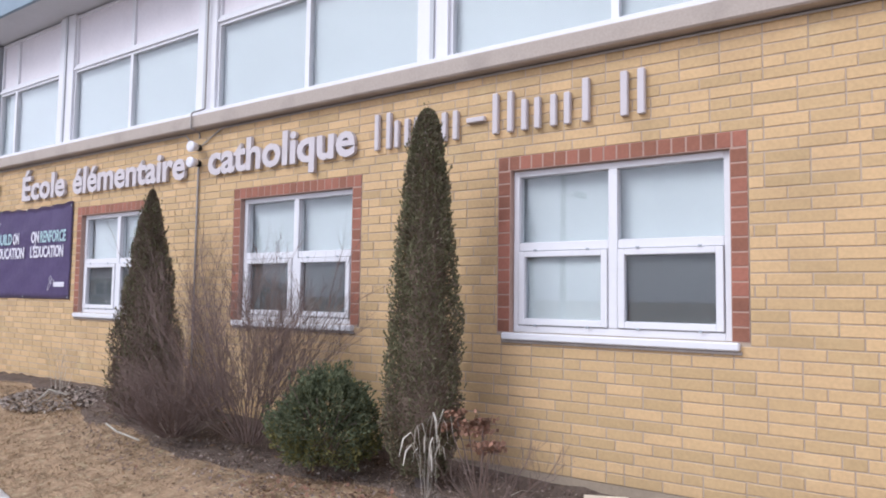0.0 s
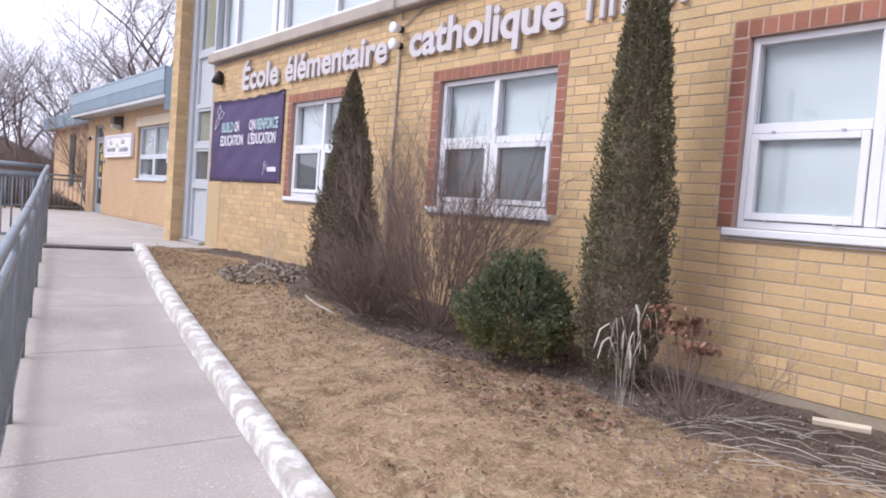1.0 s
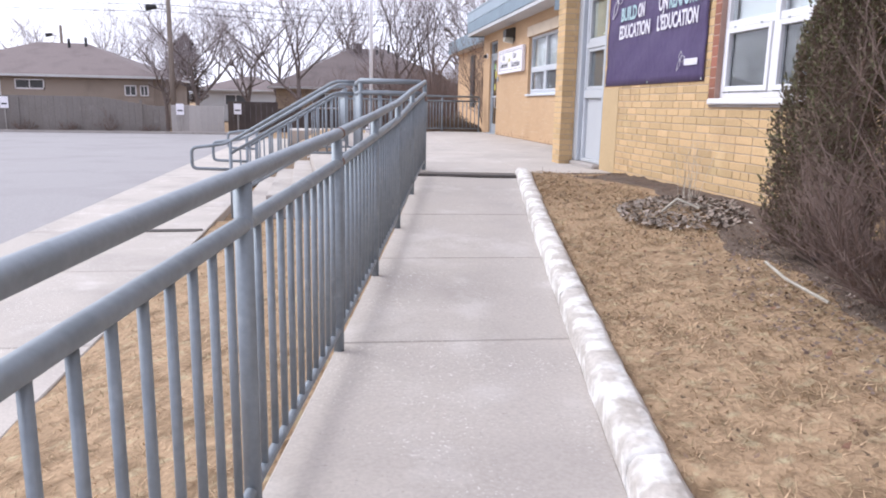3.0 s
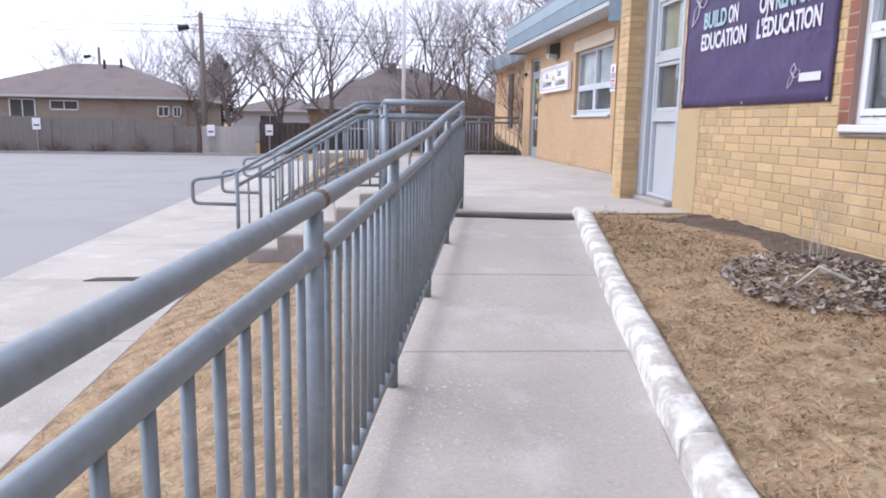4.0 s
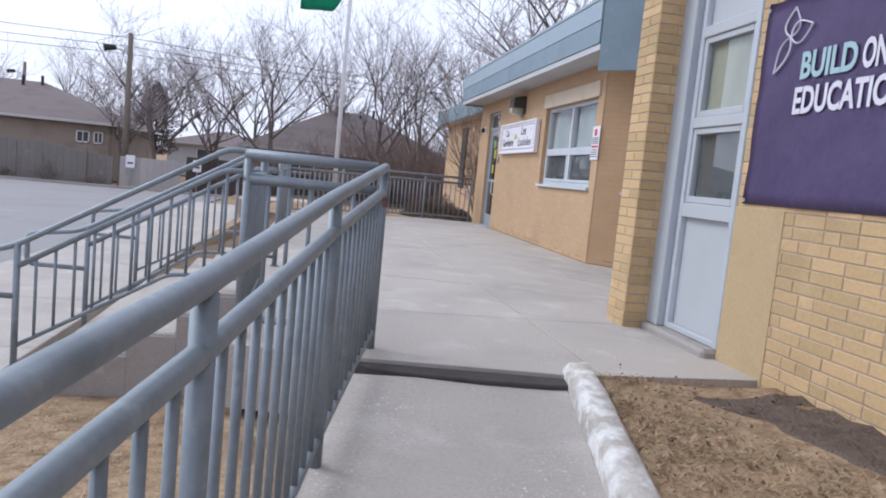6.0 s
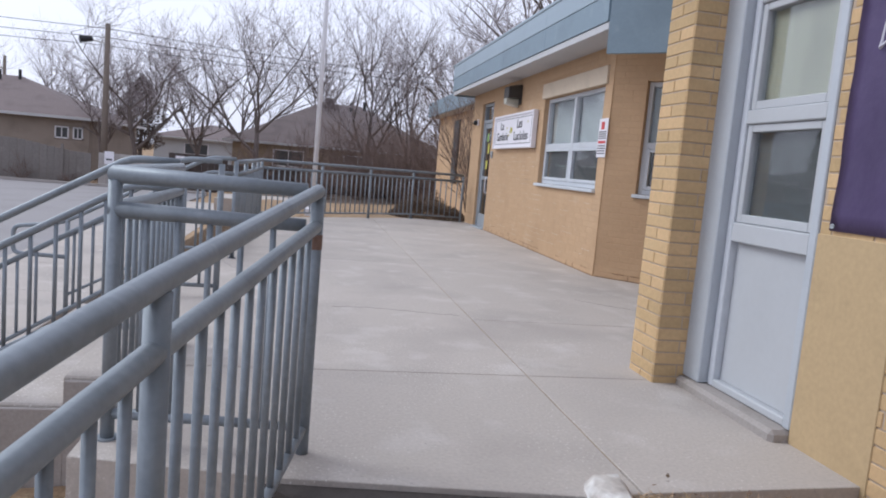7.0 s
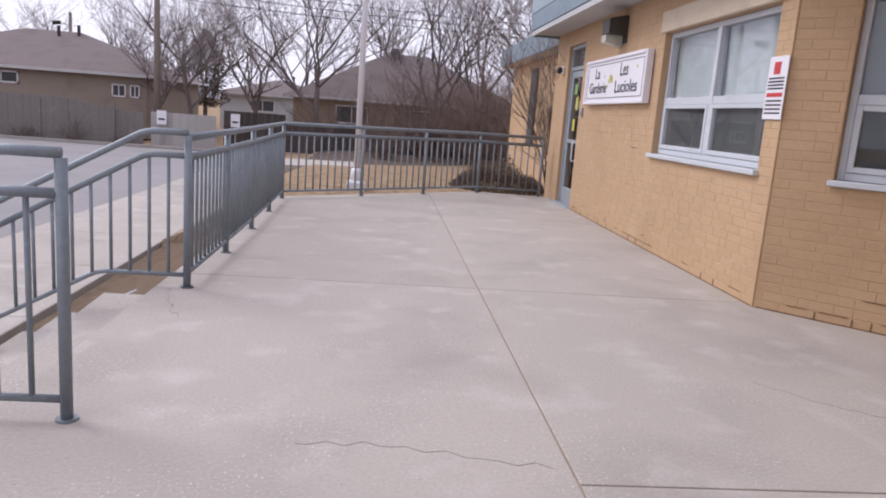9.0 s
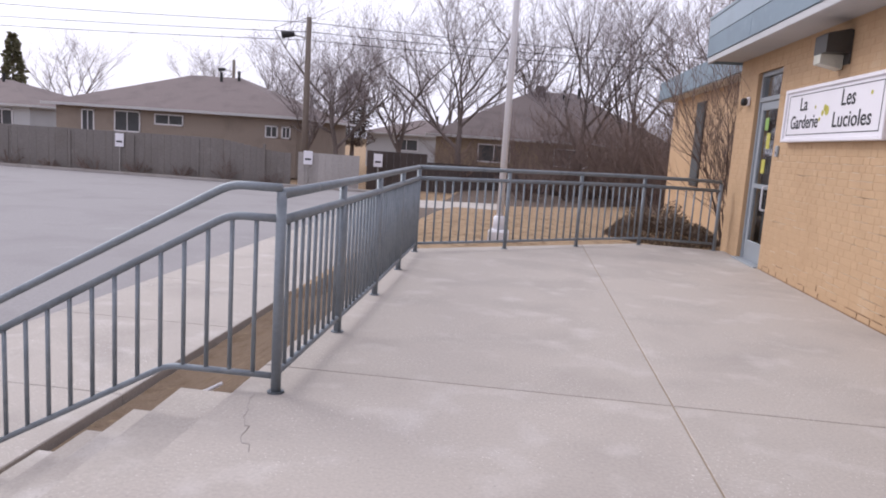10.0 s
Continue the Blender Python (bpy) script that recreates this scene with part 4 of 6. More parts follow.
sign = thing("daycare_sign", (WX - 0.05, 18.38, 1.57), "white framed board sign with dark words above the entrance", "sign")
part("board", box(WX - 0.07, WX - 0.01, 17.22, 19.56, 1.59, 2.125, 0.006), M_SIGN, sign)
bm = bmesh.new()
for k in ((17.18, 17.235, 1.565, 2.15), (19.545, 19.60, 1.565, 2.15), (17.235, 19.545, 1.565, 1.605), (17.235, 19.545, 2.11, 2.15)):
    box(WX - 0.09, WX - 0.009, *k, 0.006, bm)
part("frame", bm, M_SIGN, sign)
bm = bmesh.new()
for k in ((17.29, 17.30, 1.64, 2.075), (19.48, 19.49, 1.64, 2.075), (17.30, 19.48, 1.64, 1.648), (17.30, 19.48, 2.067, 2.075)):
    box(WX - 0.0725, WX - 0.0705, *k, bm=bm)
part("border_line", bm, M_INKB, sign)
SX = WX - 0.0725
for text, y, z, w, s in (("La", 19.14, 1.90, 0.20, 0.20), ("Garderie", 19.37, 1.71, 0.76, 0.20), ("Les", 18.10, 1.90, 0.29, 0.22), ("Lucioles", 18.25, 1.70, 0.80, 0.21)):
    letters(text, (SX, y, z), w, s, M_INKB, sign, "word", depth=0.001, bold=0.002)
for y, z, r in ((18.47, 1.90, 0.035), (18.52, 1.85, 0.03), (18.42, 1.87, 0.05), (18.58, 1.79, 0.022), (17.50, 1.98, 0.02), (18.72, 1.92, 0.018)):
    part("yellow_mark", tube([(SX + 0.001, y, z), (SX - 0.001, y, z)], r, 8), M_YELLOW, sign, "yellow painted spot")

pack = thing("wall_lantern", (WX, 18.35, 2.3), "dark bronze wall lantern with a pale lens", "lamp")
bm = box(WX - 0.02, WX - 0.004, 18.2, 18.5, 2.30, 2.62, 0.004)
part("backplate", bm, M_BRONZE, pack)
part("housing", prism([(WX - 0.24, 18.2), (WX - 0.021, 18.2), (WX - 0.021, 18.5), (WX - 0.24, 18.5)], 2.40, lambda x, y: 2.63 if x > WX - 0.1 else 2.58, 0.01), M_BRONZE, pack)
part("lens", prism([(WX - 0.235, 18.33), (WX - 0.021, 18.33), (WX - 0.021, 18.495), (WX - 0.235, 18.495)], lambda x, y: 2.26 if x > WX - 0.1 else 2.31, 2.398), M_LENS, pack, "cloudy glass lens")

note = thing("notice_sign", (WX, 14.57, 1.43), "small white warning notice with red and dark bars", "sign")
part("plate", box(WX - 0.018, WX - 0.010, 14.435, 14.70, 1.42, 1.88, 0.003), M_SIGN, note)
NX = WX - 0.0195
part("red_mark", prism([(NX - 0.001, 14.53), (NX + 0.001, 14.53), (NX + 0.001, 14.62), (NX - 0.001, 14.62)], 1.75, 1.84), M_REDINK, note)
bm = bmesh.new()
for z in (1.715, 1.69, 1.665, 1.64, 1.55, 1.52, 1.49, 1.46):
    box(NX - 0.001, NX + 0.001, 14.46, 14.675, z, z + 0.012, bm=bm)
part("text_bar", bm, M_INKB, note)
part("red_bar", box(NX - 0.001, NX + 0.001, 14.46, 14.675, 1.585, 1.615), M_REDINK, note)
eye_cam = thing("security_camera", (WX, 21.3, 2.1), "small white dome camera beside the door", "camera")
part("mount", box(WX - 0.04, WX - 0.005, 21.22, 21.34, 2.08, 2.2, 0.01), M_SIGN, eye_cam)
part("dome", tube([(WX - 0.04, 21.28, 2.14), (WX - 0.08, 21.28, 2.13), (WX - 0.11, 21.28, 2.12), (WX - 0.12, 21.28, 2.12)], [0.05, 0.055, 0.04, 0.01], 12), M_BLACK, eye_cam, smooth=True)
bellp = thing("door_intercom", (WX, 19.9, 1.4), "small grey intercom box beside the door", "intercom")
part("case", box(WX - 0.03, WX - 0.005, 19.84, 19.92, 1.40, 1.53, 0.005), M_ALU, bellp)
part("button", box(WX - 0.034, WX - 0.031, 19.865, 19.895, 1.43, 1.46), M_BLACK, bellp)

# wing roof edge
wroof = thing("roof_wing", (5, 18, 2.7), "flat wing roof with blue-grey metal edge", "roof", kind="structure")
part("soffit", prism([(4.31, 13.62), (4.31, 21.9), (6.4, 21.9), (6.4, 12.4), (5.5, 12.4)], 2.735, 2.755), M_SOFF, wroof)
part("trim", box(4.285, 4.33, 13.62, 21.92, 2.70, 2.78, 0.005), M_SOFF, wroof, "pale lower trim")
fy = [13.62, 15.7, 17.8, 19.9, 21.94]
for a, b in zip(fy, fy[1:]):
    part("fascia_sheet", box(4.27, 4.30, a + 0.003, b - 0.003, 2.782, 3.06, 0.003), M_ROOFB, wroof)
    part("upper_sheet", prism([(4.262, a + 0.003), (4.29, a + 0.003), (4.29, b - 0.003), (4.262, b - 0.003)], 3.062, 3.30), M_ROOFL, wroof)
part("coping", box(4.25, 4.5, 13.6, 21.96, 3.302, 3.35, 0.008), M_ROOFL, wroof)
bm = prism([(4.30, 21.905), (7, 21.905), (7, 21.94), (4.30, 21.94)], 2.70, 3.30)
part("end_fascia", bm, M_ROOFB, wroof)
bm = prism([(4.28, 13.59), (7.3, 10.66), (7.34, 10.70), (4.32, 13.63)], 2.45, 3.32, 0.004)
part("angled_fascia", bm, M_ROOFB, wroof)
part("angled_soffit", prism([(4.33, 13.64), (7.35, 10.71), (8.3, 10.75), (4.9, 14.4), (4.33, 14.2)], 2.715, 2.732), M_SOFF, wroof)
part("deck", prism([(4.33, 13.66), (4.33, 21.9), (9, 21.9), (9, 10.9), (7.3, 10.9)], 2.79, 3.25), M_CONCD, wroof)

far = thing("wall_far_wing", (5.6, 27, 0), "tan brick far wing behind bare shrubs", "wall", kind="structure")
part("masonry", box(5.62, 8.0, 21.95, 31.0, -0.6, 2.80), M_PBRICK, far)
part("fascia", box(5.25, 5.29, 22.0, 31.4, 2.82, 3.30, 0.004), M_ROOFB, far)
part("soffit", box(5.29, 8.2, 22.0, 31.4, 2.801, 2.83), M_SOFF, far)
part("deck", box(5.30, 8.2, 22.0, 31.4, 2.84, 3.25), M_ROOFL, far)
for a, b in ((27.4, 28.2),):
    fw = thing("window_3", (5.6, (a + b) / 2, 0.7), "dark narrow window in the far wing", "window", kind="structure")
    part("frame", box(5.58, 5.618, a, b, 0.7, 2.6, 0.01), M_BRONZE, fw)
    part("pane", box(5.57, 5.579, a + 0.06, b - 0.06, 0.76, 2.54), M_SCREEN, fw)


# ---- rails ----
RT, RM, RB = 1.005, 0.875, 0.10      # heights of the top, middle and bottom rail
pick = {}


def picket(h):
    h = round(h, 2)
    if h not in pick:
        pick[h] = mesh_of(tube([(0, 0, 0), (0, 0, h)], 0.0118, 8), "picket", True)
        pick[h].materials.append(M_RAIL)
    return pick[h]


post_me = mesh_of(tube([(0, 0, -0.05), (0, 0, RT - 0.02)], 0.0255, 12), "post", True)
post_me.materials.append(M_RAIL)
foot_me = mesh_of(tube([(0, 0, -0.01), (0, 0, 0.008)], 0.043, 12), "foot_plate")
foot_me.materials.append(M_RAIL)


def rail_run(r, feet, start_post=True, feet_on=True, spacing=0.118):
    """Posts, three rails and pickets through feet (x, y, z) under the thing r."""
    P = [Vector(f) for f in feet]
    for h, nm, rad in ((RT, "top_rail", 0.026), (RM, "middle_rail", 0.0245), (RB, "bottom_rail", 0.017)):
        part(nm, tube([p + Vector((0, 0, h)) for p in P], rad, 12), M_RAIL, r, smooth=True)
    for i, p in enumerate(P):
        if i or start_post:
            po = piece("post", post_me, r, Matrix.Translation(p))
            if feet_on:
                piece("foot_plate", foot_me, r, Matrix.Translation(p))
    for a, b in zip(P, P[1:]):
        n = max(2, round((b - a).length / spacing))
        for k in range(1, n):
            q = a.lerp(b, k / n)
            piece("picket", picket(RM - RB), r, Matrix.Translation(q + Vector((0, 0, RB))))


RL = "blue-grey galvanised pipe railing with thin pickets"
r1 = thing("ramp_railing", (0.4, 4, -0.4), RL + " along the ramp", "railing")
ramp_posts = [0.10, 1.37, 2.67, 3.97, 5.18, 6.49, 7.77]
feet = [(ramp_left(y) - 0.01, y, ramp_z(y)) for y in ramp_posts] + [(1.40, 9.10, 0.0)]
rail_run(r1, feet, feet_on=False)
a = Vector(feet[0])
part("end_return", tube(bend([a + Vector((0, 0, RT)), a + Vector((-0.05, -0.28, RT - 0.02)), a + Vector((-0.05, -0.28, RM - 0.02)), a + Vector((0, 0, RM))], 0.05), 0.0225, 12), M_RAIL, r1, smooth=True)
for f in (feet[3],):
    d = (Vector(feet[4]) - Vector(f)).normalized()
    for h, rad in ((RT, 0.0266), (RM, 0.0251)):
        p = Vector(f) + Vector((0, 0, h))
        part("rust_spot", tube([p + d * 0.03, p + d * 0.07], rad, 12), M_RUST, r1, "rusted weld")
r2_ = thing("landing_railing", (0.9, 9.5, 0), RL + " at the landing corner", "railing")
rail_run(r2_, [(1.36, 9.11, 0), (0.67, 9.22, 0), (0.66, 10.62, 0)], start_post=False)
part("rust_spot", tube([(1.40, 9.10, 0.79), (1.40, 9.10, 0.845)], 0.0263, 12), M_RUST, r1, "rusted post")
r3 = thing("landing_railing", (0.6, 17, 0), RL + " along the landing edge", "railing")
rail_run(r3, [(0.605, 14.165, 0), (0.60, 15.38, 0), (0.59, 16.62, 0), (0.565, 17.88, 0), (0.54, 19.15, 0)])
r4 = thing("landing_railing", (2.6, 20.6, 0), RL + " closing the landing", "railing")
rail_run(r4, [(0.54, 19.15, 0), (1.58, 20.0, 0), (2.55, 20.82, 0), (3.52, 21.58, 0), (4.60, 21.58, 0)], start_post=False, spacing=0.125)


def stair_rail(y, off, label, shift=0.0, drop=0.80):
    """A handrail down the steps, flat at its top, with a looped end."""
    r = thing("stair_railing", (-0.2, y, -0.4), label, "railing", "stair railings")
    xt, xk, xb = 0.65 + shift, 0.39 + shift, -1.0 + off
    zb = RT - drop * (xk - xb) / 1.39
    top = [(xt, y, RT + 0.03), (xk, y, RT + 0.03), (xb + 0.02, y, zb + 0.03), (xb - 0.10, y, zb - 0.02), (xb - 0.5, y, zb - 0.07), (xb - 0.5, y, zb - 0.34), (xb, y, zb - 0.355)]
    part("top_rail", tube(bend(top, 0.07), 0.0215, 12), M_RAIL, r, smooth=True)
    part("middle_rail", tube(bend([(xt, y, RM + 0.01), (xk, y, RM + 0.01), (xb, y, zb - 0.14)], 0.07), 0.0205, 12), M_RAIL, r, smooth=True)
    part("bottom_rail", tube(bend([(xt, y, 0.085), (0.03, y, 0.085), (xb, y, 0.285 - drop)], 0.07), 0.016, 12), M_RAIL, r, smooth=True)
    part("post", tube([(xt, y, -0.03), (xt, y, RT + 0.012)], 0.0235, 12), M_RAIL, r, smooth=True)
    piece("foot_plate", foot_me, r, Matrix.Translation((xt, y, 0.0)))
    part("post", tube([(xb, y, LOW - 0.03), (xb, y, zb + 0.03)], 0.023, 12), M_RAIL, r, smooth=True)
    n = 13
    for k in range(1, n):
        x = xt + (xb - xt) * k / n
        hi = RM if x > xk else RM + (zb - 0.15 - RM) * (xk - x) / (xk - xb)
        lo = 0.085 if x > 0.03 else 0.085 - (drop - 0.2) * (0.03 - x) / (0.03 - xb)
        piece("picket", picket(hi - lo), r, Matrix.Translation((x, y, lo)))


stair_rail(10.65, 0.0, "blue-grey pipe handrail with looped end beside the steps")
stair_rail(12.05, 0.06, "blue-grey pipe handrail down the middle of the steps", 0.06)
stair_rail(14.165, 0.0, "blue-grey pipe handrail beside the bed of soil", -0.045, drop=0.765)

# flagpole
fp = thing("flagpole", (1.45, 21.3, -0.05), "slender white flagpole on a small white base", "flagpole")
part("base", prism([(1.30, 21.12), (1.60, 21.12), (1.60, 21.45), (1.30, 21.45)], -0.2, 0.10, 0.03), M_POLE, fp)
part("collar", tube([(1.45, 21.3, 0.1), (1.45, 21.3, 0.28), (1.45, 21.3, 0.30)], [0.095, 0.09, 0.06], 14), M_POLE, fp, smooth=True)
part("pole", tube([(1.45, 21.3, 0.1), (1.46, 21.3, 4), (1.47, 21.3, 8.4)], [0.052, 0.045, 0.03], 14), M_POLE, fp, smooth=True)
bm = bmesh.new()
rows = []
for i in range(15):
    u = i / 14
    foot = 4.30 + 0.42 * (1 - smooth(0.0, 0.34, u)) - 0.03 * u
    rows.append([bm.verts.new((1.42 - 1.0 * u, 21.3 + 0.07 * math.sin(u * 9) * u, foot + (5.3 - 0.2 * u - foot) * k / 8)) for k in range(9)])
for p, q in zip(rows, rows[1:]):
    for k in range(8):
        bm.faces.new((p[k], p[k + 1], q[k + 1], q[k]))
bmesh.ops.solidify(bm, geom=bm.faces[:], thickness=0.004)
fl_ = part("flag", bm, M_FLAG, fp, "green and white cloth flag", True)
fl_.data.materials.append(M_POLE)
for poly in fl_.data.polygons:
    poly.material_index = 1 if poly.center.z > 4.95 else 0


# ---- plants ----
def leaf_cloud(points, normals, size, rng, aspect=0.45, droop=0.0):
    """Many small leaves as joined triangles and quads at points."""
    verts, faces = [], []
    for p, nrm in zip(points, normals):
        s = size * (0.6 + 0.8 * rng.random())
        d = (nrm + Vector((rng.uniform(-1, 1), rng.uniform(-1, 1), rng.uniform(-1, 1) - droop)) * 0.7).normalized()
        w = d.cross(Vector((rng.uniform(-1, 1), rng.uniform(-1, 1), rng.uniform(-1, 1)))).normalized() * s * aspect
        n = len(verts)
        verts += [p - w * 0.4, p + d * s * 0.5 - w, p + d * s, p + d * s * 0.5 + w]
        faces.append((n, n + 1, n + 2, n + 3))
    return verts, faces


def cedar(at, height, radius, label, seed, lean=0.0, brown=0.25, taper=0.55):
    """An upright cedar: a trunk in a dense column of small flat sprays."""
    rng = random.Random(seed)
    c = thing("cedar", at, label, "cedar", "cedars by the wall")
    o = Vector(at)
    part("trunk", tube([o + Vector((0, 0, -0.1)), o + Vector((0, 0, height * 0.5)), o + Vector((lean, 0, height * 0.97))], [0.05, 0.03, 0.006], 8), M_BARK, c)

    def rad(u):
        r = radius * (1 - u) ** taper * (0.6 + 0.4 * min(1, u * 6)) if u < 1 else 0
        return r

    us = [k / 14 for k in range(15)]
    part("inner_growth", tube([o + Vector((lean * u * u, 0, 0.02 + u * height * 0.93)) for u in us], [max(0.01, rad(u) * (0.62 + 0.06 * math.sin(k * 2.1 + seed))) for k, u in enumerate(us)], 14), M_CEDARB, c)
    sets = {0: ([], []), 1: ([], [])}
    for _ in range(56000):
        u = rng.random() ** 1.15
        a = rng.uniform(0, 2 * math.pi)
        lump = 0.86 + 0.24 * noise.noise((math.cos(a) * 2 + seed, math.sin(a) * 2, u * height * 3.5)) + 0.2 * noise.noise((math.cos(a) * 6, math.sin(a) * 6 + seed, u * height * 11))
        k = 1 - 0.45 * rng.random() ** 2.2
        r = rad(u) * lump * k
        p = o + Vector((math.cos(a) * r + lean * u * u, math.sin(a) * r, 0.02 + u * height))
        nrm = Vector((math.cos(a) * 0.7, math.sin(a) * 0.7, 0.75))
        b = 1 if rng.random() < brown + 0.35 * (k < 0.75) + 0.25 * (u < 0.25) else 0
        sets[b][0].append(p)
        sets[b][1].append(nrm)
    for i in range(300):
        u, a = rng.random() * 0.95, rng.uniform(0, 2 * math.pi)
        r = rad(u) * rng.uniform(0.86, 1.0)
        d = Vector((math.cos(a) * 0.45, math.sin(a) * 0.45, 0.9)).normalized()
        q = o + Vector((math.cos(a) * r + lean * u * u, math.sin(a) * r, 0.02 + u * height))
        for j in range(9):
            sets[0][0].append(q + d * j * 0.006 * rng.uniform(0.7, 1.3))
            sets[0][1].append(d)
    for i in range(26):
        u = 0.93 + 0.1 * rng.random()
        sets[0][0].append(o + Vector((lean * u * u + rng.uniform(-0.02, 0.02), rng.uniform(-0.02, 0.02), u * height)))
        sets[0][1].append(Vector((0, 0, 1)))
    for b, (pts, nrms) in sets.items():
        v, f = leaf_cloud(pts, nrms, 0.021, rng, 0.26)
        tagged(raw("foliage" if not b else "browned_foliage", v, f, (M_CEDAR, M_CEDARB)[b], c), kind="stuff")


cedar((3.13, 1.12, -0.12), 2.50, 0.315, "tall narrow green cedar by the brick wall", 3, brown=0.2, taper=0.42)
cedar((3.13, 4.42, -0.05), 2.11, 0.42, "conical cedar browned by winter near the wall", 4, brown=0.6, taper=0.72)


def round_bush(at, r, h):
    rng = random.Random(9)
    o = Vector(at)
    b = thing("evergreen_bush", at, "rounded olive green evergreen bush in the mulch", "bush")
    bm = bmesh.new()
    for i in range(14):
        a = rng.uniform(0, 6.28)
        tube([o + Vector((0, 0, -0.05)), o + Vector((math.cos(a) * r * 0.4, math.sin(a) * r * 0.4, h * 0.4)), o + Vector((math.cos(a) * r * 0.8, math.sin(a) * r * 0.8, h * rng.uniform(0.4, 0.85)))], [0.012, 0.008, 0.003], 5, bm)
    part("stem_growth", bm, M_TWIG, b)
    pts, nrms, low, lown = [], [], [], []
    for _ in range(22000):
        a, t = rng.uniform(0, 6.283), rng.random()
        zz = -0.25 + 1.25 * t
        rr = math.sqrt(max(0.02, 1 - max(0, zz) ** 1.6)) * (0.72 + 0.28 * min(1, t * 4))
        lump = 0.84 + 0.34 * noise.noise((math.cos(a) * 2.1, math.sin(a) * 2.1, t * 3.1)) + 0.30 * noise.noise((math.cos(a) * 7, math.sin(a) * 7, t * 9))
        k = (1 - 0.4 * rng.random() ** 2.5) * lump
        p = o + Vector((math.cos(a) * rr * r * k, math.sin(a) * rr * r * k, max(0.0, h * (0.2 + 0.8 * zz * lump))))
        yellow = rng.random() < 0.45 * (1 - smooth(0.15, 0.5, t)) + 0.05
        (low if yellow else pts).append(p)
        (lown if yellow else nrms).append(Vector((math.cos(a) * rr, math.sin(a) * rr, zz + 0.3)))
    for _ in range(150):
        a, t = rng.uniform(0, 6.283), rng.uniform(0.15, 1.0)
        rr = math.sqrt(max(0.02, 1 - max(0, t) ** 1.8))
        d = Vector((math.cos(a) * rr, math.sin(a) * rr, 0.5 + t)).normalized()
        q = o + Vector((math.cos(a) * rr * r * 0.82, math.sin(a) * rr * r * 0.82, h * (0.2 + 0.66 * t)))
        length = rng.uniform(0.06, 0.16)
        for j in range(16):
            pts.append(q + d * length * j / 15 + Vector((rng.uniform(-1, 1), rng.uniform(-1, 1), rng.uniform(-1, 1))) * 0.01)
            nrms.append(d)
    v, f = leaf_cloud(pts, nrms, 0.026, rng, 0.24)
    tagged(raw("leaves", v, f, M_BUSH, b), kind="stuff")
    v, f = leaf_cloud(low, lown, 0.026, rng, 0.28)
    tagged(raw("yellowed_leaves", v, f, M_BUSHY, b, "yellow-green lower leaves"), kind="stuff")


round_bush((2.98, 1.88, -0.10), 0.43, 0.66)


def twigs(name, at, n, spread, height, label, category, material, seed, thick=0.008, fork=3, kinks=3, upright=0.35, part_name="twig_growth", single=False):
    """A bare shrub: many stems from one foot, each forking into thin twigs."""
    rng = random.Random(seed)
    o = Vector(at)
    s = thing(name, at, label, category)
    bm = bmesh.new()

    def grow(p, d, length, r, level):
        nonlocal bm
        pts, rad = [p], [r]
        for i in range(kinks):
            d = (d + Vector((rng.uniform(-1, 1), rng.uniform(-1, 1), rng.uniform(-0.6, 0.8))) * 0.22).normalized()
            p = p + d * length / kinks
            pts.append(p)
            rad.append(r * (1 - 0.6 * (i + 1) / kinks))
            if level < 2:
                for _ in range(fork if i else fork - 1):
                    if rng.random() < 0.75:
                        e = (d + Vector((rng.uniform(-1, 1), rng.uniform(-1, 1), rng.uniform(-0.3, 0.9))) * 0.75).normalized()
                        grow(p, e, length * rng.uniform(0.35, 0.6), r * 0.5, level + 1)
        tube(pts, rad, 4 if level < 1 else 3, bm, caps=False)

    for i in range(n):
        if single and i:
            part(part_name, bm, material, s)
            bm = bmesh.new()
        a, k = rng.uniform(0, 6.283), rng.random() ** 0.6
        d = Vector((math.cos(a) * spread * k, math.sin(a) * spread * k, upright + rng.uniform(0, 0.4))).normalized()
        grow(o + Vector((math.cos(a), math.sin(a), 0)) * 0.12 * k, d, height * rng.uniform(0.75, 1.1), thick, 0)
    last = part(part_name, bm, material, s)
    if not single:
        tagged(last, kind="stuff")
    return s


twigs("bare_shrub", (3.0, 2.75, -0.08), 52, 0.78, 1.04, "leafless brown shrub of fine upright twigs", "shrub", M_TWIG, 21, 0.0048, 4, 3, 0.5, "stem", True)
twigs("bare_shrub", (2.85, 3.5, -0.10), 80, 0.85, 0.44, "low dense leafless shrub beside the cedar", "shrub", M_TWIG, 22, 0.0045, 4, 3, 0.4, "stem", True)
twigs("climbing_shrub", (5.15, 22.9, -0.1), 26, 0.5, 2.5, "bare climbing shrub against the far wing wall", "shrub", M_TWIG, 23, 0.013, 3, 4, 1.2, "stem", True)
twigs("dry_stalks", (3.30, 6.35, 0.0), 14, 0.3, 0.40, "sparse dry upright stalks by the wall", "dry stalks", M_STRAW, 24, 0.002, 1, 3, 1.2, "stalk_growth")
twigs("dry_stalks", (2.85, 0.40, -0.16), 26, 0.9, 0.38, "tangle of dry stalks in the mulch bed", "dry stalks", M_TWIG, 25, 0.0025, 2, 3, 0.3, "stalk_growth")


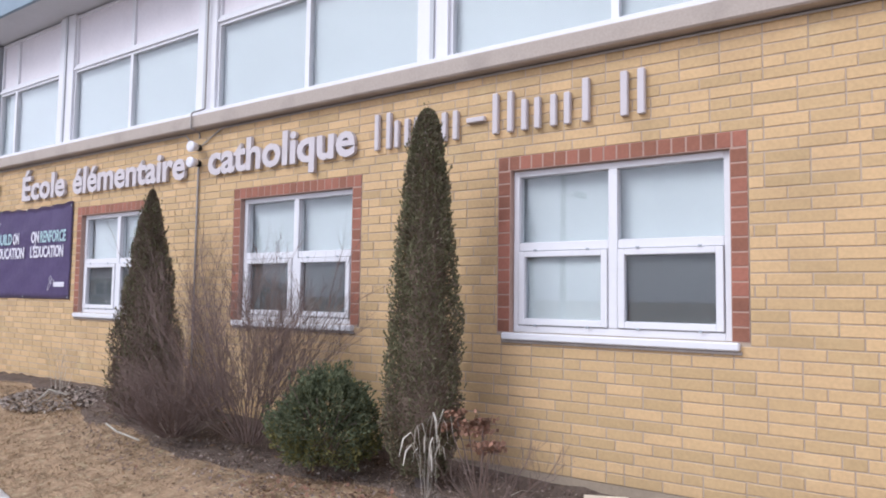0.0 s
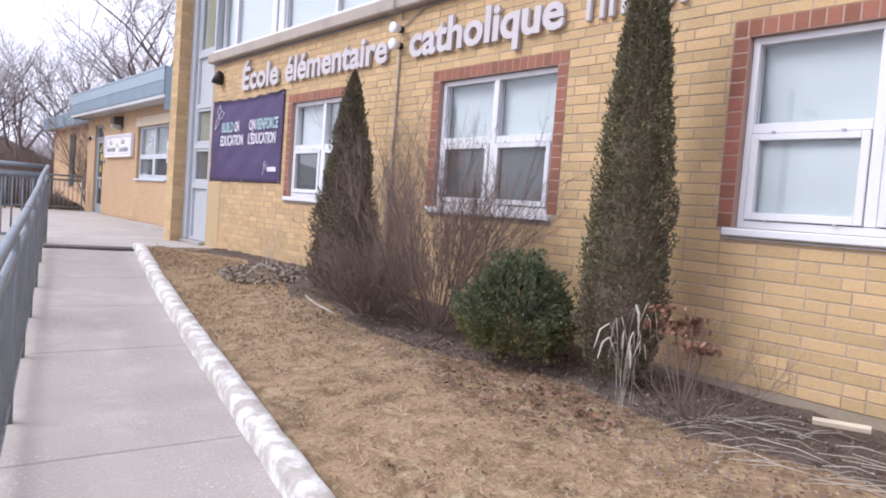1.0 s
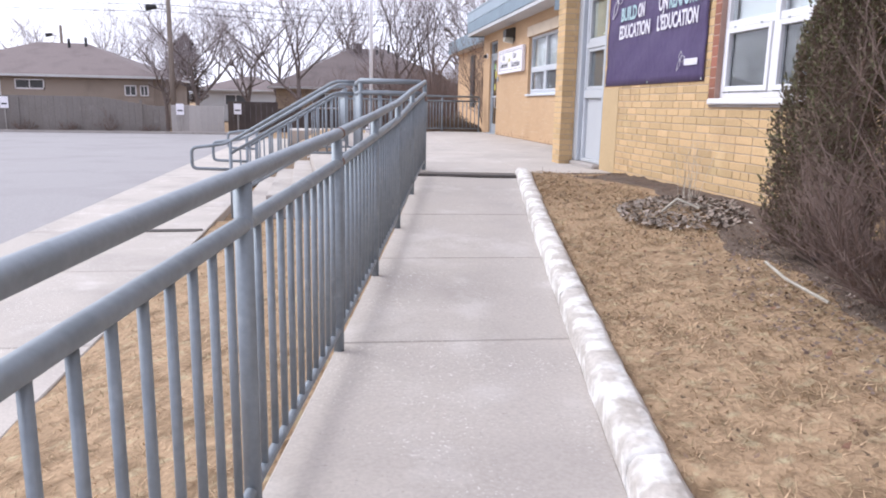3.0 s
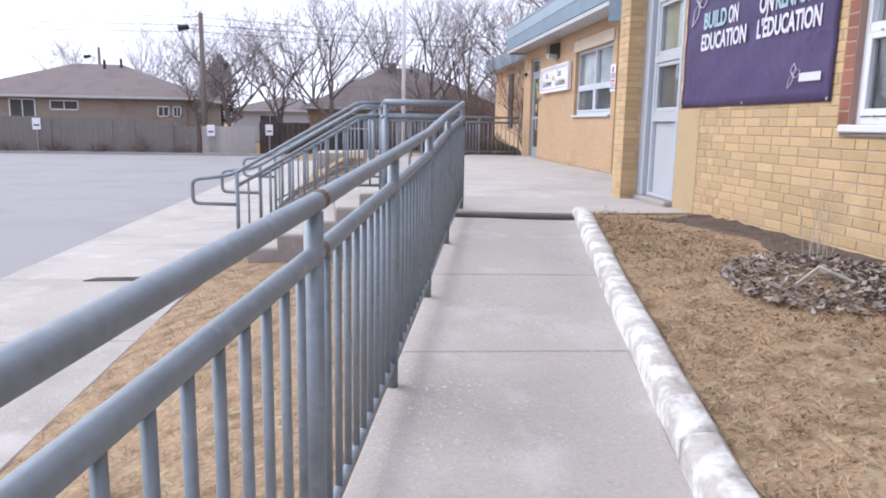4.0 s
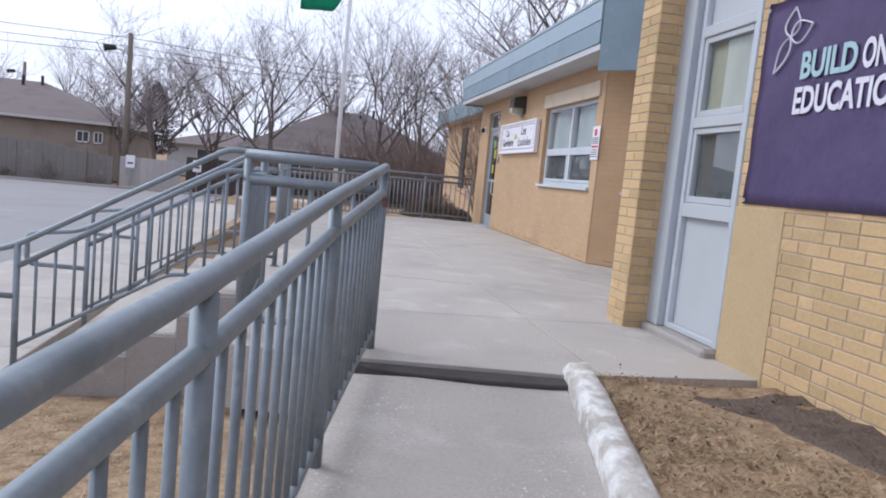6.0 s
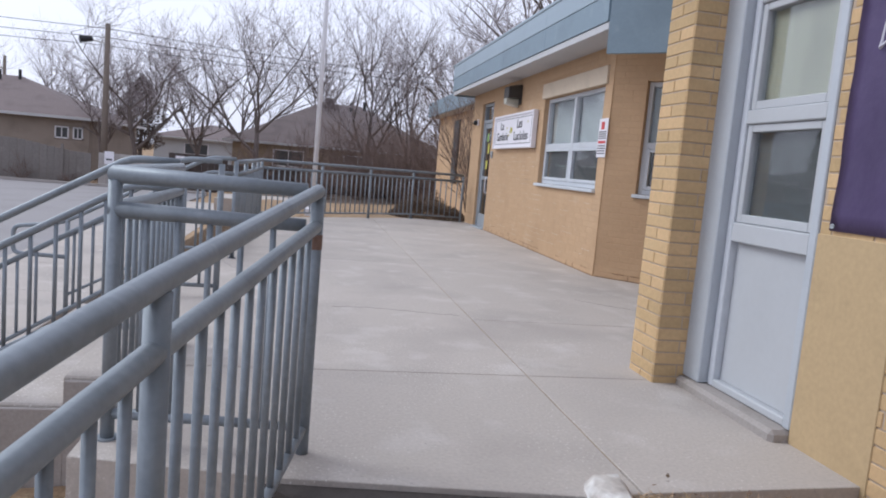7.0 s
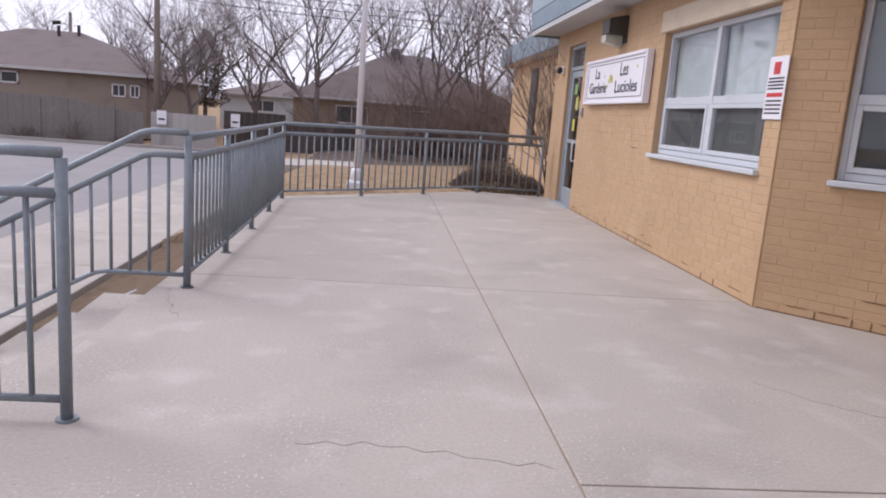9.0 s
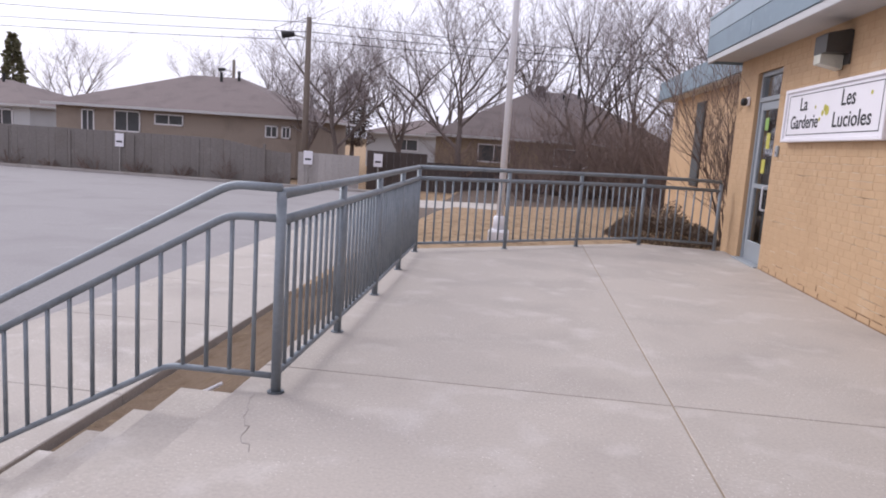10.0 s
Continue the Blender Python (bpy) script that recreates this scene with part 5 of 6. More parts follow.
def plume(at, n, h, seed):
    """Tufts of pale dead grass that arch over at the tips."""
    rng = random.Random(seed)
    o = Vector(at)
    s = thing("dead_ornamental_grass", at, "pale dead ornamental grass with drooping tips", "grass tuft")
    verts, faces = [], []
    for i in range(n):
        a = rng.uniform(0, 6.283)
        out, hh = rng.uniform(0.03, 0.22), h * rng.uniform(0.6, 1.1)
        base = o + Vector((rng.uniform(-0.05, 0.05), rng.uniform(-0.05, 0.05), -0.03))
        w = Vector((-math.sin(a), math.cos(a), 0)) * rng.uniform(0.0012, 0.003)
        pts = [base, base + Vector((math.cos(a) * out * 0.4, math.sin(a) * out * 0.4, hh * 0.75)), base + Vector((math.cos(a) * out * 0.75, math.sin(a) * out * 0.75, hh)), base + Vector((math.cos(a) * out * 1.05, math.sin(a) * out * 1.05, hh * 0.93)), base + Vector((math.cos(a) * out * 1.2, math.sin(a) * out * 1.2, hh * 0.72))]
        k = len(verts)
        for j, p in enumerate(pts):
            f = (0.4, 0.5, 2.0, 3.0, 0.9)[j]
            verts += [p - w * f, p + w * f]
        faces += [(k + 2 * j, k + 2 * j + 1, k + 2 * j + 3, k + 2 * j + 2) for j in range(4)]
    tagged(raw("blades", verts, faces, M_STRAW, s), kind="stuff")


plume((2.76, 0.80, -0.16), 18, 0.54, 31)
sed = thing("sedum", (2.95, 0.55, -0.15), "withered sedum with rusty flat seed heads", "plant")
rng = random.Random(41)
for i in range(9):
    x, y, h = 2.95 + rng.uniform(-0.2, 0.2), 0.55 + rng.uniform(-0.22, 0.25), rng.uniform(0.3, 0.52)
    part("stem", tube([(2.95, 0.55, -0.2), (x, y, -0.15 + h)], 0.004, 5), M_TWIG, sed)
    pts = [Vector((x + rng.gauss(0, 0.035), y + rng.gauss(0, 0.035), -0.15 + h + rng.uniform(-0.015, 0.02))) for _ in range(60)]
    v, f = leaf_cloud(pts, [Vector((0, 0, 0.4))] * 60, 0.03, rng, 0.5)
    tagged(raw("seed_head", v, f, M_REDL, sed), kind="stuff")


def litter(name, label, cx, cy, rx, ry, n, size, material, seed, heap=0.0):
    """Fallen leaves lying on the slope."""
    rng = random.Random(seed)
    verts, faces = [], []
    for _ in range(n):
        a, k = rng.uniform(0, 6.283), math.sqrt(rng.random())
        x, y = cx + math.cos(a) * rx * k, cy + math.sin(a) * ry * k
        if x > WALL - 0.03 or x < ramp_right(y) + 0.2:
            continue
        z = lawn_z(x, y) + 0.012 + rng.random() * 0.02 + heap * (1 - k * k) * rng.random()
        t, s = rng.uniform(0, 6.283), size * rng.uniform(0.5, 1.3)
        u = Vector((math.cos(t), math.sin(t), rng.uniform(-0.5, 0.5))) * s
        w = Vector((-math.sin(t), math.cos(t), rng.uniform(-0.5, 0.5))) * s * 0.55
        p, b = Vector((x, y, z)), len(verts)
        c = Vector((0, 0, s * rng.uniform(0.1, 0.45)))
        verts += [p - u + c, p - w, p + u + c, p + w]
        faces += [(b, b + 1, b + 3), (b + 1, b + 2, b + 3)]
    return tagged(raw(name, verts, faces, material), label, "leaf litter", kind="stuff")


litter("leaf_heap", "grey heap of dead leaves by the wall", 3.07, 6.02, 0.46, 0.66, 1500, 0.025, M_DEADL, 51, 0.06)
litter("leaf_litter", "large pale dead leaves strewn by the heap", 3.02, 5.98, 0.5, 0.75, 90, 0.026, M_STRAW, 59, 0.05)
litter("leaf_litter", "rusty fallen leaves at the edge of the mulch", 2.62, 1.45, 0.34, 0.8, 300, 0.026, M_REDL, 52, 0.02)
litter("leaf_litter", "scattered dead leaves and chips over the mulch", 2.95, 1.6, 0.6, 3.4, 1300, 0.014, M_DEADL, 53, 0.015)
litter("leaf_litter", "brown chips and twig scraps over the mulch", 2.9, 1.8, 0.7, 3.6, 3200, 0.015, M_TWIG, 58, 0.01)
litter("soil_clods", "dark soil clods and tufts over the lawn", 2.35, 3.9, 1.25, 4.7, 1500, 0.015, M_SOILC, 56, 0.0)
litter("soil_clods", "dark soil clods near the landing", 2.9, 7.6, 0.9, 1.2, 550, 0.015, M_SOILC, 57, 0.0)
litter("leaf_litter", "few dry leaves on the lawn", 2.2, 3.6, 1.2, 4.6, 260, 0.02, M_REDL, 54, 0.0)

# mulch bed along the wall
mv, mf = [], []
my = [-5.0 + 0.12 * i for i in range(113)]
for y in my:
    w = 0.75 + 0.22 * noise.noise((y * 0.9, 5, 0)) + 0.08 * noise.noise((y * 4, 2, 0)) - 0.28 * smooth(4.6, 6.2, y) - 0.12 * math.exp(-((y - 7.2) / 0.45) ** 2) + 0.3 * smooth(7.9, 8.6, y) + (0.35 * math.exp(-((y - 3.0) / 1.0) ** 2))
    for k in range(9):
        x = WALL - w * (1 - k / 8)
        mv.append((x, y, lawn_z(x, y) + (-0.03 if k == 0 else 0.012 + 0.02 * noise.noise((x * 8, y * 8, 0)))))
mf = [(j * 9 + k, j * 9 + k + 1, (j + 1) * 9 + k + 1, (j + 1) * 9 + k) for j in range(len(my) - 1) for k in range(8)]
tagged(raw("mulch_bed", mv, mf, M_MULCH), "dark mulch bed along the brick wall", "mulch", kind="structure")

# sticks
for pts, r, lab, m in (([(2.55, 3.55, -0.1), (2.5, 3.8, -0.05), (2.55, 4.05, -0.02)], 0.008, "pale bent stick lying in the bed", M_STRAW),
                    ([(2.95, 5.5, 0.05), (2.85, 5.65, 0.10), (2.75, 5.68, 0.0)], 0.010, "pale curved stick on the leaf heap", M_STRAW),
                    ([(3.35, -0.25, -0.1), (3.28, 0.0, -0.11)], 0.022, "pale broken piece of timber in the mulch", M_CREAM)):
    st = thing("stick", pts[0], lab, "stick")
    part("wood", tube(pts, r, 6), m, st)
cig = thing("stick", (0.1, 14.6, -0.1), "pale stick on the bed of soil", "stick")
part("wood", tube([(-0.12, 14.55, -0.26), (0.05, 14.6, -0.2), (0.1, 14.68, -0.18)], 0.012, 6), M_POLE, cig)

# straw lying in the mulch
rng = random.Random(91)
st = thing("straw_bundle", (2.9, 0.1, -0.15), "loose bundle of pale straw lying in the mulch", "straw")
bm = bmesh.new()
for k in range(44):
    x, y, a = 2.75 + rng.uniform(-0.1, 0.45), 0.1 + rng.uniform(-0.5, 0.45), rng.gauss(1.15, 0.45)
    l = rng.uniform(0.15, 0.4)
    p, q = Vector((x, y, 0)), Vector((x + math.cos(a) * l, y - math.sin(a) * l, 0))
    if q.x > WALL - 0.05:
        continue
    for v in (p, q):
        v.z = lawn_z(v.x, v.y) + 0.03 + rng.random() * 0.03
    m = (p + q) / 2 + Vector((rng.uniform(-0.02, 0.02), rng.uniform(-0.02, 0.02), 0.02))
    tube([p, m, q], [0.0021, 0.002, 0.001], 4, bm)
tagged(part("straw", bm, M_STRAW, st), kind="stuff")

# grass blades
rng = random.Random(77)
verts, faces = [], []


def blade(x, y, z, rng):
    t, h, f = rng.uniform(0, 6.283), rng.uniform(0.01, 0.04), rng.uniform(0.0, 6.283)
    l = rng.uniform(0.025, 0.07)
    b = len(verts)
    verts.extend([(x - math.cos(t) * 0.0035, y - math.sin(t) * 0.0035, z - 0.004), (x + math.cos(t) * 0.0035, y + math.sin(t) * 0.0035, z - 0.004), (x + math.cos(f) * l, y + math.sin(f) * l, z + h * 0.7)])
    faces.append((b, b + 1, b + 2))


count = 0
while count < 52000:
    y = -1.5 + 10.2 * rng.random() ** 1.1
    a = ramp_right(y) + 0.17
    x = a + (WALL - 0.38 - a) * rng.random()
    if noise.noise((x * 1.4, y * 1.4, 4)) + rng.random() * 0.7 < 0.12 + 0.3 * smooth(6.5, 8.5, y):
        count += 1
        continue
    blade(x, y, lawn_z(x, y), rng)
    count += 1
for _ in range(16000):
    y = -0.5 + 10.8 * rng.random()
    a, b = -1.15, min(0.6, ramp_left(y) - 0.08)
    x = a + (b - a) * rng.random()
    if b > a:
        blade(x, y, bed_z(x, y), rng)
lawn = raw("lawn_grass", verts, faces, M_BLADE)
tagged(lawn, "short dry straw-coloured grass blades", "grass", kind="stuff")

sx = [-1.17 + 0.12 * i for i in range(15)]
sy = [14.51 + 0.15 * i for i in range(36)]
sv = [(x, y, ground_z(x, y) + 0.03 + 0.015 * noise.noise((x * 6, y * 6, 2))) for y in sy for x in sx]
sf = [(j * 15 + i, j * 15 + i + 1, (j + 1) * 15 + i + 1, (j + 1) * 15 + i) for j in range(35) for i in range(14)]
tagged(raw("soil_bed", sv, sf, M_SOIL), "bare brown soil bed below the landing", "soil", kind="structure")

# far path and conifer
fpath = thing("pavement", (0, 28.5, -0.3), "pale far walk crossing the lawn", "pavement", kind="structure")
part("slab", prism([(-1.2, 27.0), (1.2, 28.2), (1.1, 30.0), (-1.2, 29.3)], -0.7, -0.22, 0.01), M_CONC, fpath)
rng = random.Random(62)
con = thing("conifer", (-35.6, 60, -1), "dark far conifer beyond the houses", "tree")
part("trunk", tube([(-35.6, 60, -1.2), (-35.6, 60, 6)], [0.2, 0.04], 7), M_BARK, con)
pts, nrms = [], []
for _ in range(1700):
    u, a = rng.random() ** 1.3, rng.uniform(0, 6.283)
    r = 2.2 * (1 - u) * (0.7 + 0.4 * noise.noise((math.cos(a) * 2, math.sin(a) * 2, u * 7))) * math.sqrt(rng.random())
    pts.append(Vector((-35.6 + math.cos(a) * r, 60 + math.sin(a) * r, 7.0 * u)))
    nrms.append(Vector((math.cos(a), math.sin(a), -0.2)))
v, f = leaf_cloud(pts, nrms, 0.4, rng, 0.3)
tagged(raw("foliage", v, f, M_CEDAR, con), kind="stuff")

# dark juniper beyond the rail
rng = random.Random(61)
jun = thing("juniper", (4.3, 23.2, -0.1), "low dark sprawling juniper beyond the railing", "bush")
pts, nrms = [], []
for _ in range(16000):
    a, k = rng.uniform(0, 6.283), math.sqrt(rng.random())
    h = (1 - k ** 2) * 0.75 * (0.7 + 0.5 * noise.noise((math.cos(a) * k * 3, math.sin(a) * k * 3, 0)))
    pts.append(Vector((4.15 + math.cos(a) * k * 0.95, 23.3 + math.sin(a) * k * 1.2, -0.1 + max(0.02, h) * rng.uniform(0.4, 1.0))))
    nrms.append(Vector((math.cos(a), math.sin(a), 0.4)))
v, f = leaf_cloud(pts, nrms, 0.045, rng, 0.2)
tagged(raw("foliage", v, f, M_CEDARB, jun), kind="stuff")
part("stem_growth", tube([(4.15, 23.3, -0.2), (4.15, 23.3, 0.3)], 0.03, 6), M_BARK, jun)


# ---- bare trees ----
def bare_tree(at, height, seed, label, limbs=7, spread=0.8, trunk=0.16):
    rng = random.Random(seed)
    t = thing("bare_tree", (0, 0, 0), label, "tree", "bare trees beyond the fence")
    tb, lb, cb = bmesh.new(), bmesh.new(), bmesh.new()

    def grow(p, d, length, r, level, bm):
        n = (4, 4, 3, 3, 2)[level]
        pts, rad = [p], [r]
        for i in range(n):
            d = (d + Vector((rng.uniform(-1, 1), rng.uniform(-1, 1), rng.uniform(-0.5, 0.9))) * (0.14 if level == 0 else 0.26)).normalized()
            p = p + d * length / n
            pts.append(p)
            rad.append(r * (1 - 0.62 * (i + 1) / n))
            if level < 4 and (level or i >= 1):
                kids = (limbs // 3, 2, 2, 3)[level]
                for _ in range(kids):
                    if rng.random() < 0.78:
                        side = Vector((rng.uniform(-1, 1), rng.uniform(-1, 1), rng.uniform(-0.15, 0.8)))
                        e = (d * 0.55 + side * spread).normalized()
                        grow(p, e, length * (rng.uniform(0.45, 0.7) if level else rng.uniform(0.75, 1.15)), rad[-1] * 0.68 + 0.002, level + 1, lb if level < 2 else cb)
        tube(pts, [max(0.0055, x) for x in rad], (8, 6, 4, 3, 3)[level], bm, caps=False)

    grow(Vector((0, 0, -0.3)), Vector((rng.uniform(-0.08, 0.08), 0, 1)).normalized(), height * 0.42, trunk, 0, tb)
    part("trunk", tb, M_BARK, t)
    tagged(part("branch_growth", lb, M_BARK, t), kind="stuff")
    # fine twigs take the haze-paled colour, trunk and limbs the plain bark
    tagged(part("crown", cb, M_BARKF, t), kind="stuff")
    t.location = at
    ORIGIN[t.name] = Vector(at)
    return t


TL = "tall leafless tree with grey forking branches"
ta = bare_tree((-1.4, 45.5, -1.0), 11.0, 101, TL, 8, 0.85, 0.21)
tb_ = bare_tree((4.3, 46.0, -1.0), 11.5, 102, TL, 7, 0.7, 0.19)
tc = bare_tree((-7.2, 44.0, -1.0), 9.5, 103, TL, 9, 0.95, 0.17)


def plant_copy(src, x, y, z, s, turn):
    o = copy_thing(src, pose(x, y, z, 0, 0, turn))
    o.scale = (s, s, s)
    return o


for src, x, y, z, s, turn in ((ta, 7.2, 45, -1, 0.95, 80), (tc, -4.6, 46.5, -1, 1.0, 120), (tb_, 9.8, 43, -1, 1.0, 200), (ta, 12.5, 50, -1, 1.1, 260),
                              (tb_, -17.5, 64, -1, 0.85, 20), (tc, -12.5, 62, -1, 1.1, 75), (ta, -26, 70, -1, 0.9, 310), (tc, -9.5, 47, -1, 0.85, 300), (tb_, 1.5, 56, -1, 1.1, 140),
                              (ta, 15.5, 33, -0.6, 0.95, 10), (tc, 10.5, 31, -0.6, 1.45, 190), (tb_, -4.0, 60, -1, 1.0, 60), (ta, -34, 66, -1, 0.9, 90)):
    plant_copy(src, x, y, z, s, turn)
rng = random.Random(5)
eg = thing("ivy_covered_tree", (-11.8, 66, -1), "dark brown creeper-covered tree among the bare trees", "tree")
pts, nrms = [], []
for _ in range(11000):
    u, a = rng.random(), rng.uniform(0, 6.283)
    r = 2.1 * (math.sin(math.pi * min(1, u * 0.86 + 0.16)) ** 0.7) * (0.75 + 0.6 * noise.noise((math.cos(a) * 2, math.sin(a) * 2, u * 6))) * math.sqrt(rng.random())
    pts.append(Vector((-11.8 + math.cos(a) * r, 66 + math.sin(a) * r, 0.6 + 5.6 * u)))
    nrms.append(Vector((math.cos(a), math.sin(a), 0.2)))
v, f = leaf_cloud(pts, nrms, 0.17, rng, 0.22)
tagged(raw("foliage", v, f, M_IVY, eg), kind="stuff")
part("trunk", tube([(-11.8, 66, -1.2), (-11.7, 66, 4)], [0.2, 0.08], 8), M_BARK, eg)
for i, (x, y, s) in enumerate(((4.5, 41.5, 1.0), (7.5, 40.5, 1.1), (1.5, 43.0, 0.9), (9.0, 38, 1.0), (6.0, 39.5, 0.9), (-1.0, 43, 0.7), (3.0, 42.0, 1.0), (8.3, 41.8, 1.15), (5.6, 42.5, 1.2), (10.2, 40.5, 1.1),
                             (6.2, 36.2, 1.0), (7.4, 34.5, 1.1), (8.4, 37, 1.15), (5.2, 38.6, 0.85), (6.9, 38.8, 1.05), (3.6, 39.2, 0.6), (1.8, 38.0, 0.5))):
    twigs("thicket", (x, y, -0.9), 26, 0.8, 2.6 * s, "brown leafless thicket along the boundary", "shrub", M_TWIG, 200 + i, 0.02, 3, 3, 0.7)


for i in range(11):
    twigs("dry_weeds", (-29.5 + 2.05 * i, 40.72, -0.95), 16, 1.5, 0.55 + 0.2 * math.sin(i * 2.3), "dry brown weeds along the foot of the fence", "weeds", M_TWIG, 300 + i, 0.012, 3, 3, 0.3)
# leaf-strewn bed behind the far lawn
bv, by = [], [0.0, 0.06, 0.2, 0.4, 0.6, 0.8, 1.0]
bx = [-1.0 + 0.35 * i for i in range(38)]
for x in bx:
    y0 = min(39.5, 30.4 + (x + 0.5) * 1.35) + 0.5 * noise.noise((x * 1.2, 3, 0))
    for k in by:
        y = y0 + (42.4 - y0) * k
        bv.append((x, y, ground_z(x, y) + (0.035 if k else -0.03) + 0.02 * noise.noise((x * 3, y * 3, 5))))
bf = [(i * 7 + k, (i + 1) * 7 + k, (i + 1) * 7 + k + 1, i * 7 + k + 1) for i in range(37) for k in range(6)]
tagged(raw("leaf_bed", bv, bf, M_MULCH), "dark leaf-strewn ground under the far thickets", "ground", kind="structure")


# ---- houses, fence, poles ----
def house(at, w, d, eave, ridge, wall, roof_m, label, windows, name="house", door_x=None, over=0.5):
    """A low hip-roofed house; at is the front left corner, its front facing -y."""
    x, y, z = at
    h = thing(name, (x + w / 2, y + d / 2, z), label, "house")
    part("wall", box(x, x + w, y, y + d, z, eave), wall, h)
    o, rise = over, ridge - eave
    bm = bmesh.new()
    c = [bm.verts.new(p) for p in ((x - o, y - o, eave), (x + w + o, y - o, eave), (x + w + o, y + d + o, eave), (x - o, y + d + o, eave))]
    k = d / 2 + o
    r = [bm.verts.new((x - o + k, y + d / 2, ridge)), bm.verts.new((x + w + o - k, y + d / 2, ridge))]
    for q in ((c[0], c[1], r[1], r[0]), (c[1], c[2], r[1]), (c[2], c[3], r[0], r[1]), (c[3], c[0], r[0]), c[::-1]):
        bm.faces.new(q)
    rf = part("roof", bm, roof_m, h)
    bm = bmesh.new()
    for e in ((x - o - 0.04, x + w + o + 0.04, y - o - 0.04, y - o, eave - 0.11, eave + 0.02), (x + w + o, x + w + o + 0.04, y - o, y + d + o, eave - 0.11, eave + 0.02), (x - o - 0.04, x - o, y - o, y + d + o, eave - 0.11, eave + 0.02)):
        box(*e, bm=bm)
    part("gutter", bm, M_SOFF, h, "pale eaves gutter")
    for vx, vy in ((x + w * 0.55, y + d * 0.42), (x + w * 0.62, y + d * 0.45)):
        zz = eave + rise * ((vy - y + o) / k)
        part("vent_pipe", tube([(vx, vy, zz - 0.2), (vx, vy, zz + 0.55)], 0.09, 8), M_BLACK, rf)
    for a, b, s, t in windows:
        bm = bmesh.new()
        for q in ((a, a + 0.07, s, t), (b - 0.07, b, s, t), (a, b, s, s + 0.08), (a, b, t - 0.07, t), ((a + b) / 2 - 0.025, (a + b) / 2 + 0.025, s, t)):
            box(q[0], q[1], y - 0.06, y + 0.02, q[2], q[3], bm=bm)
        wi = part("window", bm, M_WHITE, h)
        part("pane", box(a + 0.07, b - 0.07, y - 0.03, y - 0.01, s + 0.08, t - 0.07), M_SCREEN, wi)
    return h


house((-24.0, 48, -1.1), 13.6, 10.5, 2.1, 4.35, M_HWALL, M_SHINGLE, "single-storey tan brick house with a brown hip roof", [(-20.6, -19.1, 0.75, 1.9), (-18.3, -16.65, 1.25, 1.85), (-22.5, -21.75, 0.0, 1.85), (-12.1, -11.4, 0.95, 1.6), (-11.2, -10.7, 0.95, 1.6)])
h2 = house((-3.2, 50, -1.1), 12.5, 10, 1.75, 4.7, M_HWALL2, M_SHINGLE2, "yellow brick house with a red-brown hip roof behind trees", [(-0.9, 0.9, 0.4, 1.4), (3.2, 5.0, 0.4, 1.4)])
part("chimney", box(2.0, 2.6, 54.3, 54.9, 3.6, 5.0, 0.02), M_SHINGLE2, h2, "dark brick chimney")
house((-42, 52, -1.1), 13.5, 10, 1.9, 3.6, M_PANEL, M_SHINGLE, "pale house with a grey roof beside the tan house", [(-33.5, -32, 0.6, 1.6), (-31, -29.6, 0.6, 1.6)])
house((-12.0, 72, -1.1), 9, 8, 1.8, 3.2, M_PANEL, M_SHINGLE, "pale distant bungalow between the trees", [(-9.5, -7.5, 0.4, 1.4)])

fence = thing("board_fence", (-14, 41, -1), "weathered grey board fence along the parking lot", "fence", kind="structure")
bd = mesh_of(box(-0.148, 0.148, -0.012, 0.012, 0, 1.0, 0.004), "board")
bd.materials.append(M_FENCE)
x = -33.0
i = 0
while x < -8.2:
    top = 0.86 if x < -12 else 0.86 - 0.42 * smooth(-12, -8.5, x)
    piece("board", bd, fence, Matrix.Translation((x, 41.0 + 0.01 * math.sin(i * 2.1), -1.0)) @ Matrix.Diagonal((1, 1, 1.0 + top, 1)))
    x += 0.303
    i += 1
for xx in (-30.5, -27.5, -24.5, -21.5, -18.5, -15.5, -12.5, -9.5):
    part("post", box(xx - 0.06, xx + 0.06, 40.93, 40.98, -1.0, 0.75, 0.006), M_FENCE, fence)
fence2 = thing("board_fence", (-6.5, 41.2, -1), "pale grey plain board fence", "fence", kind="structure")
bd2 = mesh_of(box(-0.148, 0.148, -0.012, 0.012, 0, 1.45, 0.004), "board")
bd2.materials.append(M_FENCEW)
for k in range(9):
    piece("board", bd2, fence2, Matrix.Translation((-7.9 + 0.302 * k, 41.2, -0.95)))
fence3 = thing("board_fence", (-3.8, 42, -1), "dark brown board fence behind the lot", "fence", kind="structure")
bd3 = mesh_of(box(-0.148, 0.148, -0.012, 0.012, 0, 1.75, 0.004), "board")
bd3.materials.append(M_FENCED)
for k in range(46):
    piece("board", bd3, fence3, Matrix.Translation((-5.15 + 0.302 * k, 42.5, -1.0)) @ Matrix.Diagonal((1, 1, 1 if k < 9 else 0.8, 1)))
for x, y, z in ((-16.1, 40.9, 0.2), (-7.55, 41.0, 0.0), (-4.75, 42.3, 0.05)):
    ps = thing("lot_sign", (x, y, z), "small white parking notice with dark bars", "sign", "parking lot signs")
    part("plate", box(x - 0.2, x + 0.2, y - 0.02, y, z, z + 0.58, 0.004), M_SIGN, ps)
    part("text_bar", box(x - 0.13, x + 0.13, y - 0.024, y - 0.021, z + 0.18, z + 0.26), M_INKB, ps)
    part("post", box(x - 0.03, x + 0.03, y + 0.001, y + 0.04, -1.1, z + 0.55), M_CONDUIT, ps)


